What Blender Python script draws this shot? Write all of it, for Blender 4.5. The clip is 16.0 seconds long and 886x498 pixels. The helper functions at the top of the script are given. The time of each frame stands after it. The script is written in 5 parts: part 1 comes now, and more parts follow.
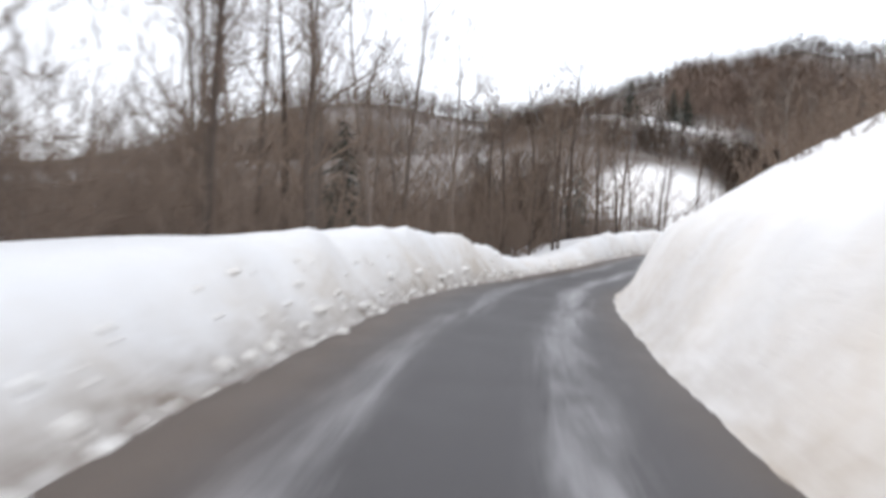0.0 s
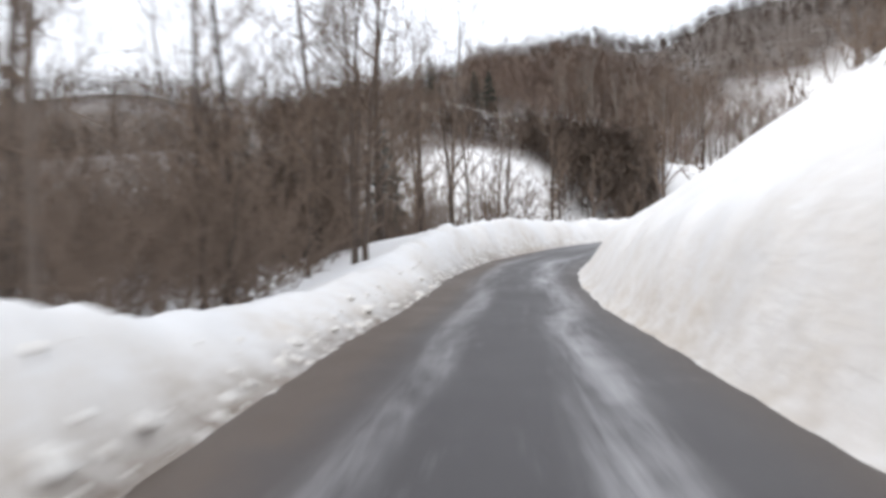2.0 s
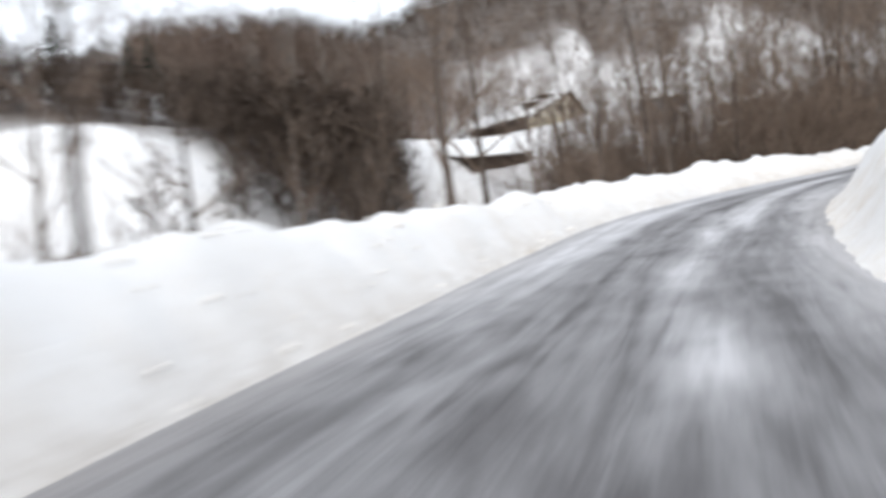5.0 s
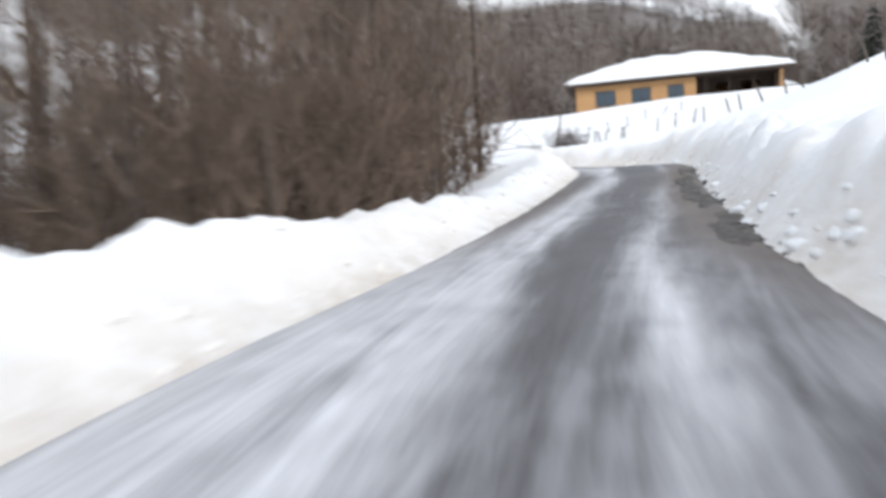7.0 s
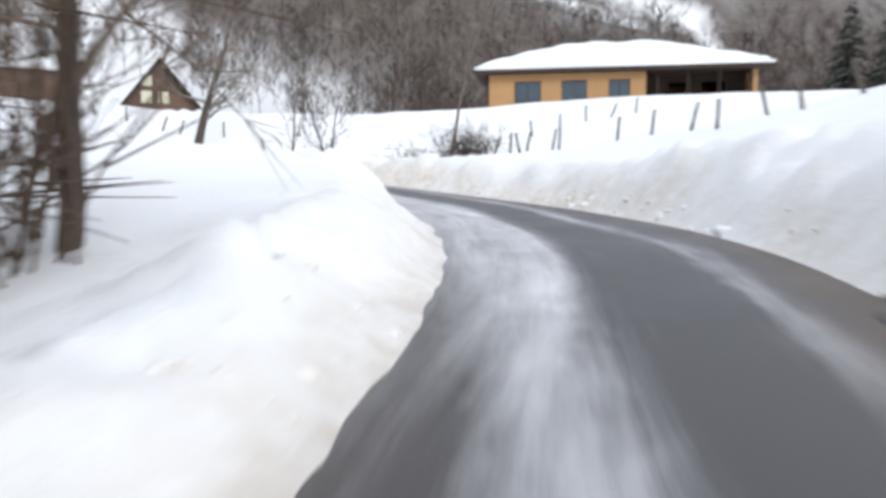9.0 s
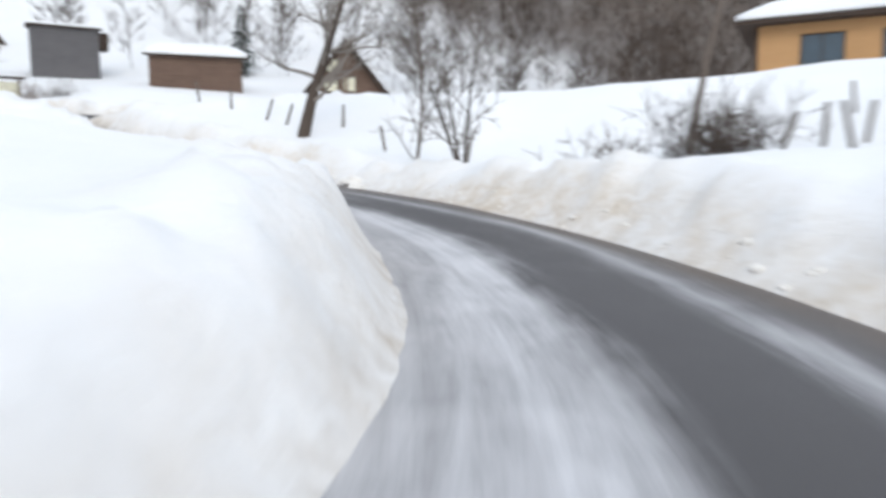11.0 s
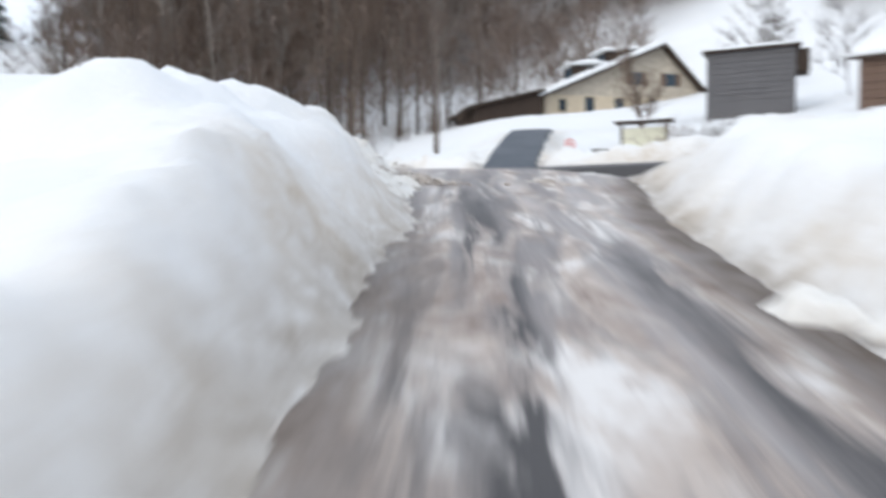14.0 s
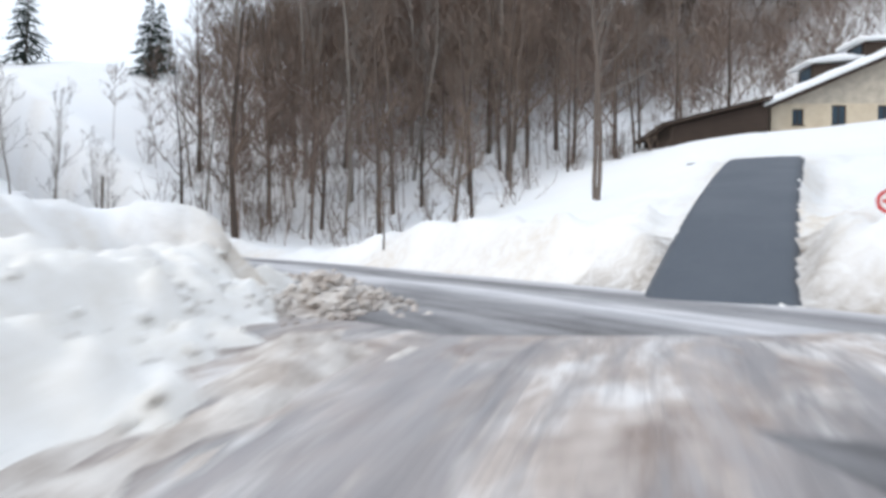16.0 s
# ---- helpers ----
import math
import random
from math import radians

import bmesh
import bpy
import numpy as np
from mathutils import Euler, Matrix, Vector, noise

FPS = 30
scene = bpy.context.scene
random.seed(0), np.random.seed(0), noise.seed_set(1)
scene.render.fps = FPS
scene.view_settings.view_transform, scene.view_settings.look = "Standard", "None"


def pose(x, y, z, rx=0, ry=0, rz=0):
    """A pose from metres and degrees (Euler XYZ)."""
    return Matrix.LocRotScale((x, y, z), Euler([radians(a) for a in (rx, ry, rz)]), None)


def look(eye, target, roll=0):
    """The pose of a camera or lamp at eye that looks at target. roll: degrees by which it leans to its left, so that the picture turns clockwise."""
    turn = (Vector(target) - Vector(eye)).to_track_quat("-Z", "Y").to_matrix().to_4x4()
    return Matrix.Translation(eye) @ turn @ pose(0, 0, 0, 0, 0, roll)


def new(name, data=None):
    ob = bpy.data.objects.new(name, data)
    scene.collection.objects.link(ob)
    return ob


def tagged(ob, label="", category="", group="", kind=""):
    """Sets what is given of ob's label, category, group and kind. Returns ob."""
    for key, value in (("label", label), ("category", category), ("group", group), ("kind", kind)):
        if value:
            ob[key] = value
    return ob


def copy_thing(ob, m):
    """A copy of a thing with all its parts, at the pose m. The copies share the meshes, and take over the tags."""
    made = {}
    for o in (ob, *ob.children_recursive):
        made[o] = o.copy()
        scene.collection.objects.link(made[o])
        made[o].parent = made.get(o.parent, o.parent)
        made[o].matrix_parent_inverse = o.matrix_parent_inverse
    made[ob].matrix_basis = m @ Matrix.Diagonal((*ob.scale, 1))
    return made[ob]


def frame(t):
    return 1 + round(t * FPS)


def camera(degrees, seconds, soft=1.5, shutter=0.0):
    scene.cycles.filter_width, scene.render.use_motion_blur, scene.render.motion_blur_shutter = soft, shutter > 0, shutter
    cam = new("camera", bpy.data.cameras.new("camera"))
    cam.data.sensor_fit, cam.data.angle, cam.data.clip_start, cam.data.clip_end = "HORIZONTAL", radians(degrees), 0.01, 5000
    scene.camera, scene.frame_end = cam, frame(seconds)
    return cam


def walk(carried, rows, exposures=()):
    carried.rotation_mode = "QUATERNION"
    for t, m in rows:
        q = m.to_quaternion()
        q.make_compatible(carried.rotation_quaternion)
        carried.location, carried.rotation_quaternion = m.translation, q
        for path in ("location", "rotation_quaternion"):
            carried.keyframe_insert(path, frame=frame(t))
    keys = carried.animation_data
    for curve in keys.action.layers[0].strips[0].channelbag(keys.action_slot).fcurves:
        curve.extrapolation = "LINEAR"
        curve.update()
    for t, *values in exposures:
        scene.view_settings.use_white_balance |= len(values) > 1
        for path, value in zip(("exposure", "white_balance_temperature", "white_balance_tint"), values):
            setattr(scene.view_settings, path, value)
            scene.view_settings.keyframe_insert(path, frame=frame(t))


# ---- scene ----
cam = camera(64.0, 16.0, soft=3.4, shutter=0.75)

EXPOSURES = [(0.0, 0.16, 6300, 11), (3.0, 0.14, 6300, 10), (6.0, 0.12, 6200, 9), (8.0, 0.10, 6000, 9), (9.5, 0.0, 6000, 9), (11.0, -0.1, 6000, 8), (14.5, -0.1, 5950, 8), (16.0, 0.0, 5950, 8)]
PATH = [
    (0, (-4.06, -52.27, -3.008), (-5.027, -50.521, -3.078), 2.0),
    (0.5, (-6.354, -47.51, -3.08), (-7.223, -45.709, -3.047), 0.9),
    (1, (-8.344, -42.608, -3.153), (-9.08, -40.748, -3.177), -0.8),
    (1.5, (-9.972, -37.54, -3.254), (-10.58, -35.636, -3.318), -1.3),
    (2, (-11.395, -32.359, -3.41), (-11.845, -30.411, -3.463), -1.6),
    (2.5, (-12.321, -26.816, -3.543), (-12.688, -24.85, -3.573), -2.7),
    (3, (-13.092, -21.182, -3.593), (-13.419, -19.21, -3.655), -4.1),
    (4.25, (-13.4, -7.2, -3.42), (-13.435, -5.202, -3.489), -5.8),
    (5.5, (-8.518, 5.207, -3.015), (-7.874, 7.099, -3.095), -6.9),
    (6, (-6.051, 9.808, -2.712), (-5.015, 11.516, -2.812), -6.2),
    (6.5, (-2.801, 14.014, -2.367), (-1.493, 15.525, -2.434), -5.7),
    (7, (1.138, 17.628, -2.027), (2.617, 18.963, -2.2), -3.7),
    (7.5, (5.627, 20.623, -1.735), (7.254, 21.771, -1.925), -1.4),
    (8, (10.006, 22.992, -1.459), (11.72, 24.011, -1.613), -1.1),
    (9.25, (18.6, 27.35, -0.8), (20.189, 28.546, -1.009), 0.4),
    (10.5, (25.693, 31.593, -0.282), (27.044, 33.043, -0.547), 2.0),
    (11, (28.135, 33.869, -0.306), (29.298, 35.482, -0.522), -0.3),
    (11.5, (30.383, 36.436, -0.162), (31.294, 38.201, -0.397), -0.2),
    (12, (32.202, 39.079, -0.08), (32.815, 40.973, -0.268), -1.3),
    (12.5, (33.469, 41.592, 0.118), (33.79, 43.554, -0.102), 0.3),
    (13, (34.287, 44.776, 0.374), (34.281, 46.767, 0.184), -0.1),
    (13.5, (34.51, 47.86, 0.464), (34.142, 49.821, 0.332), -0.6),
    (14, (34.092, 51.514, 0.855), (33.433, 53.401, 0.79), -0.2),
    (14.5, (33.389, 55.455, 1.461), (32.502, 57.247, 1.44), 1.4),
    (15, (32.589, 58.791, 1.897), (31.586, 60.521, 1.889), 1.5),
    (15.5, (31.681, 61.397, 2.454), (30.578, 63.065, 2.468), 0.9),
    (16, (30.842, 63.699, 2.837), (29.699, 65.341, 2.833), 0.6),
]
walk(cam, [(t, look(eye, target, roll)) for t, eye, target, roll in PATH], EXPOSURES)

# ---- world and light ----
SUN_EL, SUN_AZ = 26.0, 203.0
world = bpy.data.worlds.new("overcast_sky")
scene.world = world
world.use_nodes = True
wn = world.node_tree
wbg = wn.nodes["Background"]
sky = wn.nodes.new("ShaderNodeTexSky")
sky.sky_type = "NISHITA"
sky.sun_disc = False
sky.sun_elevation = radians(SUN_EL)
sky.sun_rotation = radians(SUN_AZ)
sky.dust_density = 4.0
sky.ozone_density = 0.6
haze = wn.nodes.new("ShaderNodeMixRGB")
haze.inputs[0].default_value = 0.82
haze.inputs[2].default_value = (7.6, 7.7, 7.9, 1.0)
wn.links.new(sky.outputs[0], haze.inputs[1])
wn.links.new(haze.outputs[0], wbg.inputs[0])
wbg.inputs[1].default_value = 0.172
sun = new("sun", bpy.data.lights.new("sun", "SUN"))
sun.data.energy = 0.8
sun.data.angle = radians(14)
sun.data.color = (1.0, 0.93, 0.84)
sun.matrix_world = look((0, 0, 60), (0 - math.sin(radians(SUN_AZ)) * 50, 0 - math.cos(radians(SUN_AZ)) * 50, 60 - math.tan(radians(SUN_EL)) * 50))


# ---- materials ----
class Nodes:
    """A short way to wire a procedural material."""

    def __init__(self, name, rough=0.8, spec=0.3, metal=0.0):
        self.mat = bpy.data.materials.new(name)
        self.mat.use_nodes = True
        self.tree = self.mat.node_tree
        self.out = self.tree.nodes["Principled BSDF"]
        self.out.inputs["Roughness"].default_value = rough
        self.out.inputs["Specular IOR Level"].default_value = spec
        self.out.inputs["Metallic"].default_value = metal

    def add(self, kind, **props):
        n = self.tree.nodes.new(kind)
        for k, v in props.items():
            if k == "op":
                n.operation = v
            elif k == "blend":
                n.blend_type = v
            elif k == "attr":
                n.attribute_name = v
        return n

    def link(self, a, b):
        self.tree.links.new(a, b)

    def coords(self, kind="Object", scale=(1, 1, 1)):
        c = self.add("ShaderNodeTexCoord")
        m = self.add("ShaderNodeMapping")
        m.inputs["Scale"].default_value = scale
        self.link(c.outputs[kind], m.inputs[0])
        return m.outputs[0]

    def noise(self, vec, scale, detail=4.0, rough=0.55, distort=0.0):
        n = self.add("ShaderNodeTexNoise")
        n.inputs["Scale"].default_value = scale
        n.inputs["Detail"].default_value = detail
        n.inputs["Roughness"].default_value = rough
        n.inputs["Distortion"].default_value = distort
        self.link(vec, n.inputs["Vector"])
        return n.outputs["Fac"]

    def ramp(self, fac, stops):
        r = self.add("ShaderNodeValToRGB")
        while len(r.color_ramp.elements) < len(stops):
            r.color_ramp.elements.new(0.5)
        for e, (pos, col) in zip(r.color_ramp.elements, stops):
            e.position = pos
            e.color = (*col, 1) if len(col) == 3 else col
        self.link(fac, r.inputs[0])
        return r.outputs[0]

    def mix(self, fac, a, b, blend="MIX"):
        n = self.add("ShaderNodeMixRGB", blend=blend)
        for v, i in ((fac, 0), (a, 1), (b, 2)):
            if isinstance(v, (int, float)):
                n.inputs[i].default_value = v
            elif isinstance(v, tuple):
                n.inputs[i].default_value = (*v, 1)
            else:
                self.link(v, n.inputs[i])
        return n.outputs[0]

    def maths(self, op, a, b=0.0, clamp=False):
        n = self.add("ShaderNodeMath", op=op)
        n.use_clamp = clamp
        for v, i in ((a, 0), (b, 1)):
            if isinstance(v, (int, float)):
                n.inputs[i].default_value = v
            else:
                self.link(v, n.inputs[i])
        return n.outputs[0]

    def bump(self, height, strength=0.3, distance=0.05):
        b = self.add("ShaderNodeBump")
        b.inputs["Strength"].default_value = strength
        b.inputs["Distance"].default_value = distance
        self.link(height, b.inputs["Height"])
        self.link(b.outputs[0], self.out.inputs["Normal"])

    def color(self, c):
        if isinstance(c, tuple):
            self.out.inputs["Base Color"].default_value = (*c, 1)
        else:
            self.link(c, self.out.inputs["Base Color"])
        return self


def m_plain(name, c1, c2, scale=4.0, rough=0.75, bump=0.2, stretch=(1, 1, 1), metal=0.0):
    n = Nodes(name, rough, 0.3, metal)
    v = n.coords("Object", stretch)
    a = n.noise(v, scale, 5)
    b = n.noise(v, scale * 7, 3)
    f = n.maths("ADD", n.maths("MULTIPLY", a, 0.65), n.maths("MULTIPLY", b, 0.35))
    n.color(n.ramp(f, [(0.32, c1), (0.68, c2)]))
    n.bump(f, bump, 0.03)
    return n.mat


def m_snow_ground():
    n = Nodes("snow_ground", 0.62, 0.25)
    v = n.coords("Object")
    fine = n.noise(v, 9.0, 6, 0.6)
    wide = n.noise(v, 0.35, 4)
    snow = n.mix(wide, (0.80, 0.82, 0.85), (0.88, 0.875, 0.865))
    dirt = n.add("ShaderNodeAttribute", attr="dirt").outputs["Fac"]
    specks = n.noise(v, 3.2, 7, 0.68, 0.6)
    mask = n.maths("MULTIPLY", dirt, n.maths("ADD", n.maths("MULTIPLY", specks, 1.9), -0.35), True)
    mask = n.maths("MINIMUM", mask, 0.9)
    grime = n.mix(n.noise(v, 1.3, 3), (0.50, 0.42, 0.32), (0.72, 0.64, 0.54))
    col = n.mix(mask, snow, grime)
    foot = n.add("ShaderNodeAttribute", attr="foot").outputs["Fac"]
    fm = n.maths("MULTIPLY", foot, n.maths("ADD", n.maths("MULTIPLY", specks, 2.4), -0.5), True)
    col = n.mix(fm, col, n.mix(specks, (0.075, 0.055, 0.042), (0.20, 0.155, 0.12)))
    litter = n.add("ShaderNodeAttribute", attr="wood").outputs["Fac"]
    patch = n.noise(v, 0.22, 8, 0.7)
    lmask = n.maths("MULTIPLY", litter, n.ramp(patch, [(0.28, (0.88, 0.88, 0.88)), (0.50, (1, 1, 1))]), True)
    floor_col = n.mix(n.noise(v, 0.9, 6, 0.7), (0.062, 0.047, 0.038), (0.125, 0.096, 0.076))
    n.color(n.mix(lmask, col, floor_col))
    h = n.maths("ADD", n.maths("MULTIPLY", fine, 0.4), n.maths("MULTIPLY", n.noise(v, 2.2, 4), 0.8))
    n.bump(h, 0.6, 0.09)
    return n.mat


def m_snow(name="snow_cover"):
    n = Nodes(name, 0.6, 0.25)
    v = n.coords("Object")
    n.color(n.mix(n.noise(v, 1.5, 4), (0.80, 0.82, 0.85), (0.88, 0.88, 0.87)))
    n.bump(n.noise(v, 7, 5), 0.3, 0.05)
    return n.mat


def m_road(name, base=((0.030, 0.028, 0.030), (0.085, 0.080, 0.083))):
    n = Nodes(name, 0.55, 0.4)
    uv = n.coords("UV")
    fine = n.noise(n.coords("Object"), 30.0, 5, 0.7)
    wet = n.noise(n.coords("Object"), 0.7, 4)
    tar = n.mix(n.maths("ADD", n.maths("MULTIPLY", fine, 0.5), n.maths("MULTIPLY", wet, 0.5)), *base)
    streak = n.noise(n.coords("UV", (1.7, 0.17, 1)), 1.0, 6, 0.66, 0.9)
    thin = n.noise(n.coords("UV", (6.0, 0.45, 1)), 1.0, 4, 0.65, 0.5)
    clump = n.noise(n.coords("UV", (1.6, 1.1, 1)), 1.0, 6, 0.7, 0.5)
    amount = n.add("ShaderNodeAttribute", attr="snow").outputs["Fac"]
    s = n.maths("ADD", n.maths("MULTIPLY", streak, 0.50), n.maths("MULTIPLY", thin, 0.18))
    s = n.maths("ADD", s, n.maths("MULTIPLY", clump, 0.32))
    lim = n.maths("SUBTRACT", 0.74, n.maths("MULTIPLY", amount, 0.50))
    f = n.maths("MULTIPLY", n.maths("SUBTRACT", s, lim), 2.6, True)
    f = n.maths("MULTIPLY", f, n.maths("ADD", 0.35, n.maths("MULTIPLY", amount, 0.6)), True)
    film = n.maths("MULTIPLY", n.maths("SUBTRACT", amount, 0.42), n.maths("MULTIPLY", n.maths("SUBTRACT", n.maths("ADD", n.maths("MULTIPLY", streak, 0.7), n.maths("MULTIPLY", thin, 0.3)), 0.40), 5.0), True)
    film = n.maths("MINIMUM", film, 0.4)
    f = n.maths("MAXIMUM", f, film)
    slush = n.add("ShaderNodeAttribute", attr="slush").outputs["Fac"]
    white = n.mix(n.maths("MULTIPLY", slush, clump, True), (0.70, 0.71, 0.74), (0.36, 0.28, 0.24))
    grit = n.add("ShaderNodeAttribute", attr="grit").outputs["Fac"]
    gm = n.maths("MULTIPLY", grit, n.maths("ADD", n.maths("MULTIPLY", clump, 1.8), 0.05), True)
    soil = n.mix(fine, (0.045, 0.032, 0.024), (0.15, 0.115, 0.09))
    rut = n.noise(n.coords("UV", (2.3, 0.32, 1)), 1.0, 6, 0.62, 0.7)
    blot = n.noise(n.coords("UV", (1.2, 0.6, 1)), 1.0, 5, 0.7, 0.8)
    deep = n.maths("ADD", n.maths("MULTIPLY", slush, 1.7), -0.75, True)
    mash = n.maths("MULTIPLY", n.maths("MULTIPLY", n.maths("SUBTRACT", rut, 0.44), 6.0, True), n.maths("MULTIPLY", deep, 0.8), True)
    mush = n.ramp(blot, [(0.36, (0.22, 0.165, 0.135)), (0.50, (0.50, 0.43, 0.38)), (0.60, (0.80, 0.78, 0.76))])
    f = n.maths("MAXIMUM", f, mash)
    n.color(n.mix(gm, n.mix(mash, n.mix(f, tar, white), mush), soil))
    rough = n.maths("ADD", 0.40, n.maths("MULTIPLY", n.maths("ADD", f, wet), 0.25))
    n.link(rough, n.out.inputs["Roughness"])
    n.bump(n.maths("ADD", n.maths("MULTIPLY", fine, 0.25), f), 0.5, 0.03)
    return n.mat


def m_bark(name, c1, c2):
    n = Nodes(name, 0.9, 0.15)
    v = n.coords("Object", (3, 3, 0.6))
    a = n.noise(v, 4, 6, 0.7)
    info = n.add("ShaderNodeObjectInfo").outputs["Random"]
    col = n.mix(a, c1, c2)
    n.color(n.mix(n.maths("MULTIPLY", info, 0.5), col, tuple(x * 1.5 for x in c2)))
    n.bump(a, 0.5, 0.03)
    return n.mat


def m_boards(name, c1, c2, axis_scale=(0.3, 0.3, 7.0)):
    n = Nodes(name, 0.8, 0.2)
    v = n.coords("Object", axis_scale)
    g = n.noise(v, 2.2, 6, 0.65)
    k = n.noise(n.coords("Object"), 1.1, 4)
    n.color(n.mix(n.maths("MULTIPLY", k, 0.6), n.mix(g, c1, c2), tuple(x * 0.65 for x in c1)))
    n.bump(g, 0.35, 0.02)
    return n.mat


def m_glass(name="window_glass", tint=(0.035, 0.055, 0.075)):
    n = Nodes(name, 0.08, 0.6)
    n.color(n.mix(n.noise(n.coords("Object"), 1.2, 2), tint, tuple(x * 1.8 for x in tint)))
    return n.mat


SNOW = m_snow()
GROUND = m_snow_ground()
ROAD = m_road("asphalt_with_packed_snow")
DRIVE = m_road("wet_asphalt", ((0.035, 0.045, 0.062), (0.065, 0.078, 0.098)))
BARK = m_bark("grey_brown_bark", (0.075, 0.060, 0.051), (0.165, 0.137, 0.117))
BARK_DARK = m_bark("dark_bark", (0.040, 0.033, 0.028), (0.100, 0.079, 0.066))
BARK_PALE = m_bark("pale_grey_bark", (0.13, 0.115, 0.10), (0.27, 0.245, 0.22))
TWIG = m_bark("brown_twigs", (0.102, 0.076, 0.060), (0.198, 0.152, 0.120))
TWIG_DARK = m_bark("dark_brown_twigs", (0.060, 0.044, 0.035), (0.122, 0.090, 0.070))
TWIG_GREY = m_bark("grey_twigs", (0.11, 0.097, 0.087), (0.21, 0.19, 0.17))
# lighter twig colour; distance haze over the ravine is put into it
TWIG_HAZE = m_bark("hazed_reddish_brown_twigs", (0.150, 0.112, 0.092), (0.270, 0.210, 0.175))
NEEDLE = m_bark("dark_green_needles", (0.014, 0.022, 0.018), (0.036, 0.046, 0.038))
def m_hill_wood():
    n = Nodes("brown_hill_woods", 0.9, 0.1)
    wide = n.noise(n.coords("Object"), 0.035, 5, 0.6)
    own = n.add("ShaderNodeNewGeometry").outputs["Random Per Island"]
    col = n.mix(wide, (0.060, 0.045, 0.037), (0.115, 0.088, 0.071))
    n.color(n.mix(n.maths("MULTIPLY", own, 0.4), col, (0.15, 0.125, 0.108)))
    return n.mat


HILLWOOD = m_hill_wood()
ORANGE = m_boards("orange_timber", (0.48, 0.275, 0.125), (0.64, 0.40, 0.20))
BROWN = m_boards("brown_boards", (0.115, 0.076, 0.060), (0.245, 0.170, 0.128))
GREYWOOD = m_boards("weathered_grey_boards", (0.115, 0.112, 0.118), (0.205, 0.20, 0.205))
DARKWOOD = m_boards("dark_stained_timber", (0.040, 0.030, 0.025), (0.095, 0.068, 0.052))
POSTWOOD = m_boards("fence_timber", (0.10, 0.083, 0.07), (0.22, 0.19, 0.16), (4, 4, 0.8))
STUCCO = m_plain("cream_stucco", (0.50, 0.42, 0.30), (0.68, 0.60, 0.47), 1.2, 0.85)
STONE = m_plain("pale_stone", (0.36, 0.32, 0.26), (0.62, 0.56, 0.46), 2.2, 0.85, 0.5)
GLASS = m_glass()
WHITE = m_plain("white_paint", (0.70, 0.70, 0.69), (0.80, 0.80, 0.79), 5.0, 0.5, 0.05)
RED = m_plain("red_enamel", (0.46, 0.03, 0.03), (0.58, 0.05, 0.045), 8.0, 0.4, 0.05)
STEEL = m_plain("galvanised_steel", (0.22, 0.22, 0.23), (0.36, 0.36, 0.37), 9.0, 0.45, 0.05, (1, 1, 1), 0.8)
PAPER = m_plain("pale_yellow_panel", (0.60, 0.59, 0.46), (0.74, 0.72, 0.58), 2.0, 0.6, 0.05)
CARPAINT = m_plain("dark_green_car_paint", (0.030, 0.062, 0.052), (0.045, 0.085, 0.070), 1.0, 0.3, 0.02)
RUBBER = m_plain("black_rubber", (0.012, 0.012, 0.012), (0.025, 0.025, 0.025), 6.0, 0.85)
CLODS_BROWN = m_plain("brown_slush", (0.30, 0.24, 0.20), (0.80, 0.765, 0.72), 3.5, 0.55, 0.6)
GRIT = m_plain("frozen_grit", (0.030, 0.026, 0.024), (0.16, 0.145, 0.13), 5.0, 0.8, 0.6)
CLODS = m_plain("dirty_snow_clods", (0.74, 0.71, 0.66), (0.86, 0.85, 0.83), 2.5, 0.75, 0.5)


# ---- plan: the road, the crossing road and the drive ----
ROAD_PTS = [
    (4.6, -73.0, -4.1), (1.4, -65.0, -4.2), (-4.25, -52.37, -4.36), (-6.65, -47.05, -4.44), (-8.9, -41.1, -4.53),
    (-10.5, -35.5, -4.66), (-11.7, -29.6, -4.83), (-12.8, -24.0, -4.93), (-13.9, -17.8, -4.93), (-14.7, -11.5, -4.84),
    (-14.4, -5.3, -4.72), (-12.3, 0.5, -4.58), (-9.4, 5.6, -4.36), (-6.3, 10.6, -4.03), (-2.2, 15.7, -3.61),
    (2.7, 19.1, -3.26), (8.0, 21.6, -2.95), (13.6, 24.3, -2.56), (18.9, 26.8, -2.13), (24.3, 29.6, -1.75),
    (29.2, 33.4, -1.65), (33.1, 38.5, -1.43), (34.9, 44.3, -0.99), (35.1, 50.5, -0.55), (33.5, 56.6, 0.30),
    (31.6, 62.2, 1.32), (30.5, 65.4, 1.95), (29.6, 67.8, 2.14), (28.9, 70.0, 2.15),
]
CROSS_PTS = [(97.4, 70, 2.1), (78, 67, 1.8), (54, 63.6, 1.6), (38, 66.2, 1.9), (29, 70.3, 2.16), (21.5, 73.9, 2.25), (12, 78.6, 2.3), (2, 83.0, 2.3), (-16, 87, 2.4), (-40, 88, 3.0)]
DRIVE_PTS = [(28.8, 72.4, 2.10), (28.5, 73.6, 2.42), (27.75, 78.5, 3.85), (27.05, 84.0, 5.25), (26.2, 89.0, 5.7), (23.0, 94.0, 6.4)]


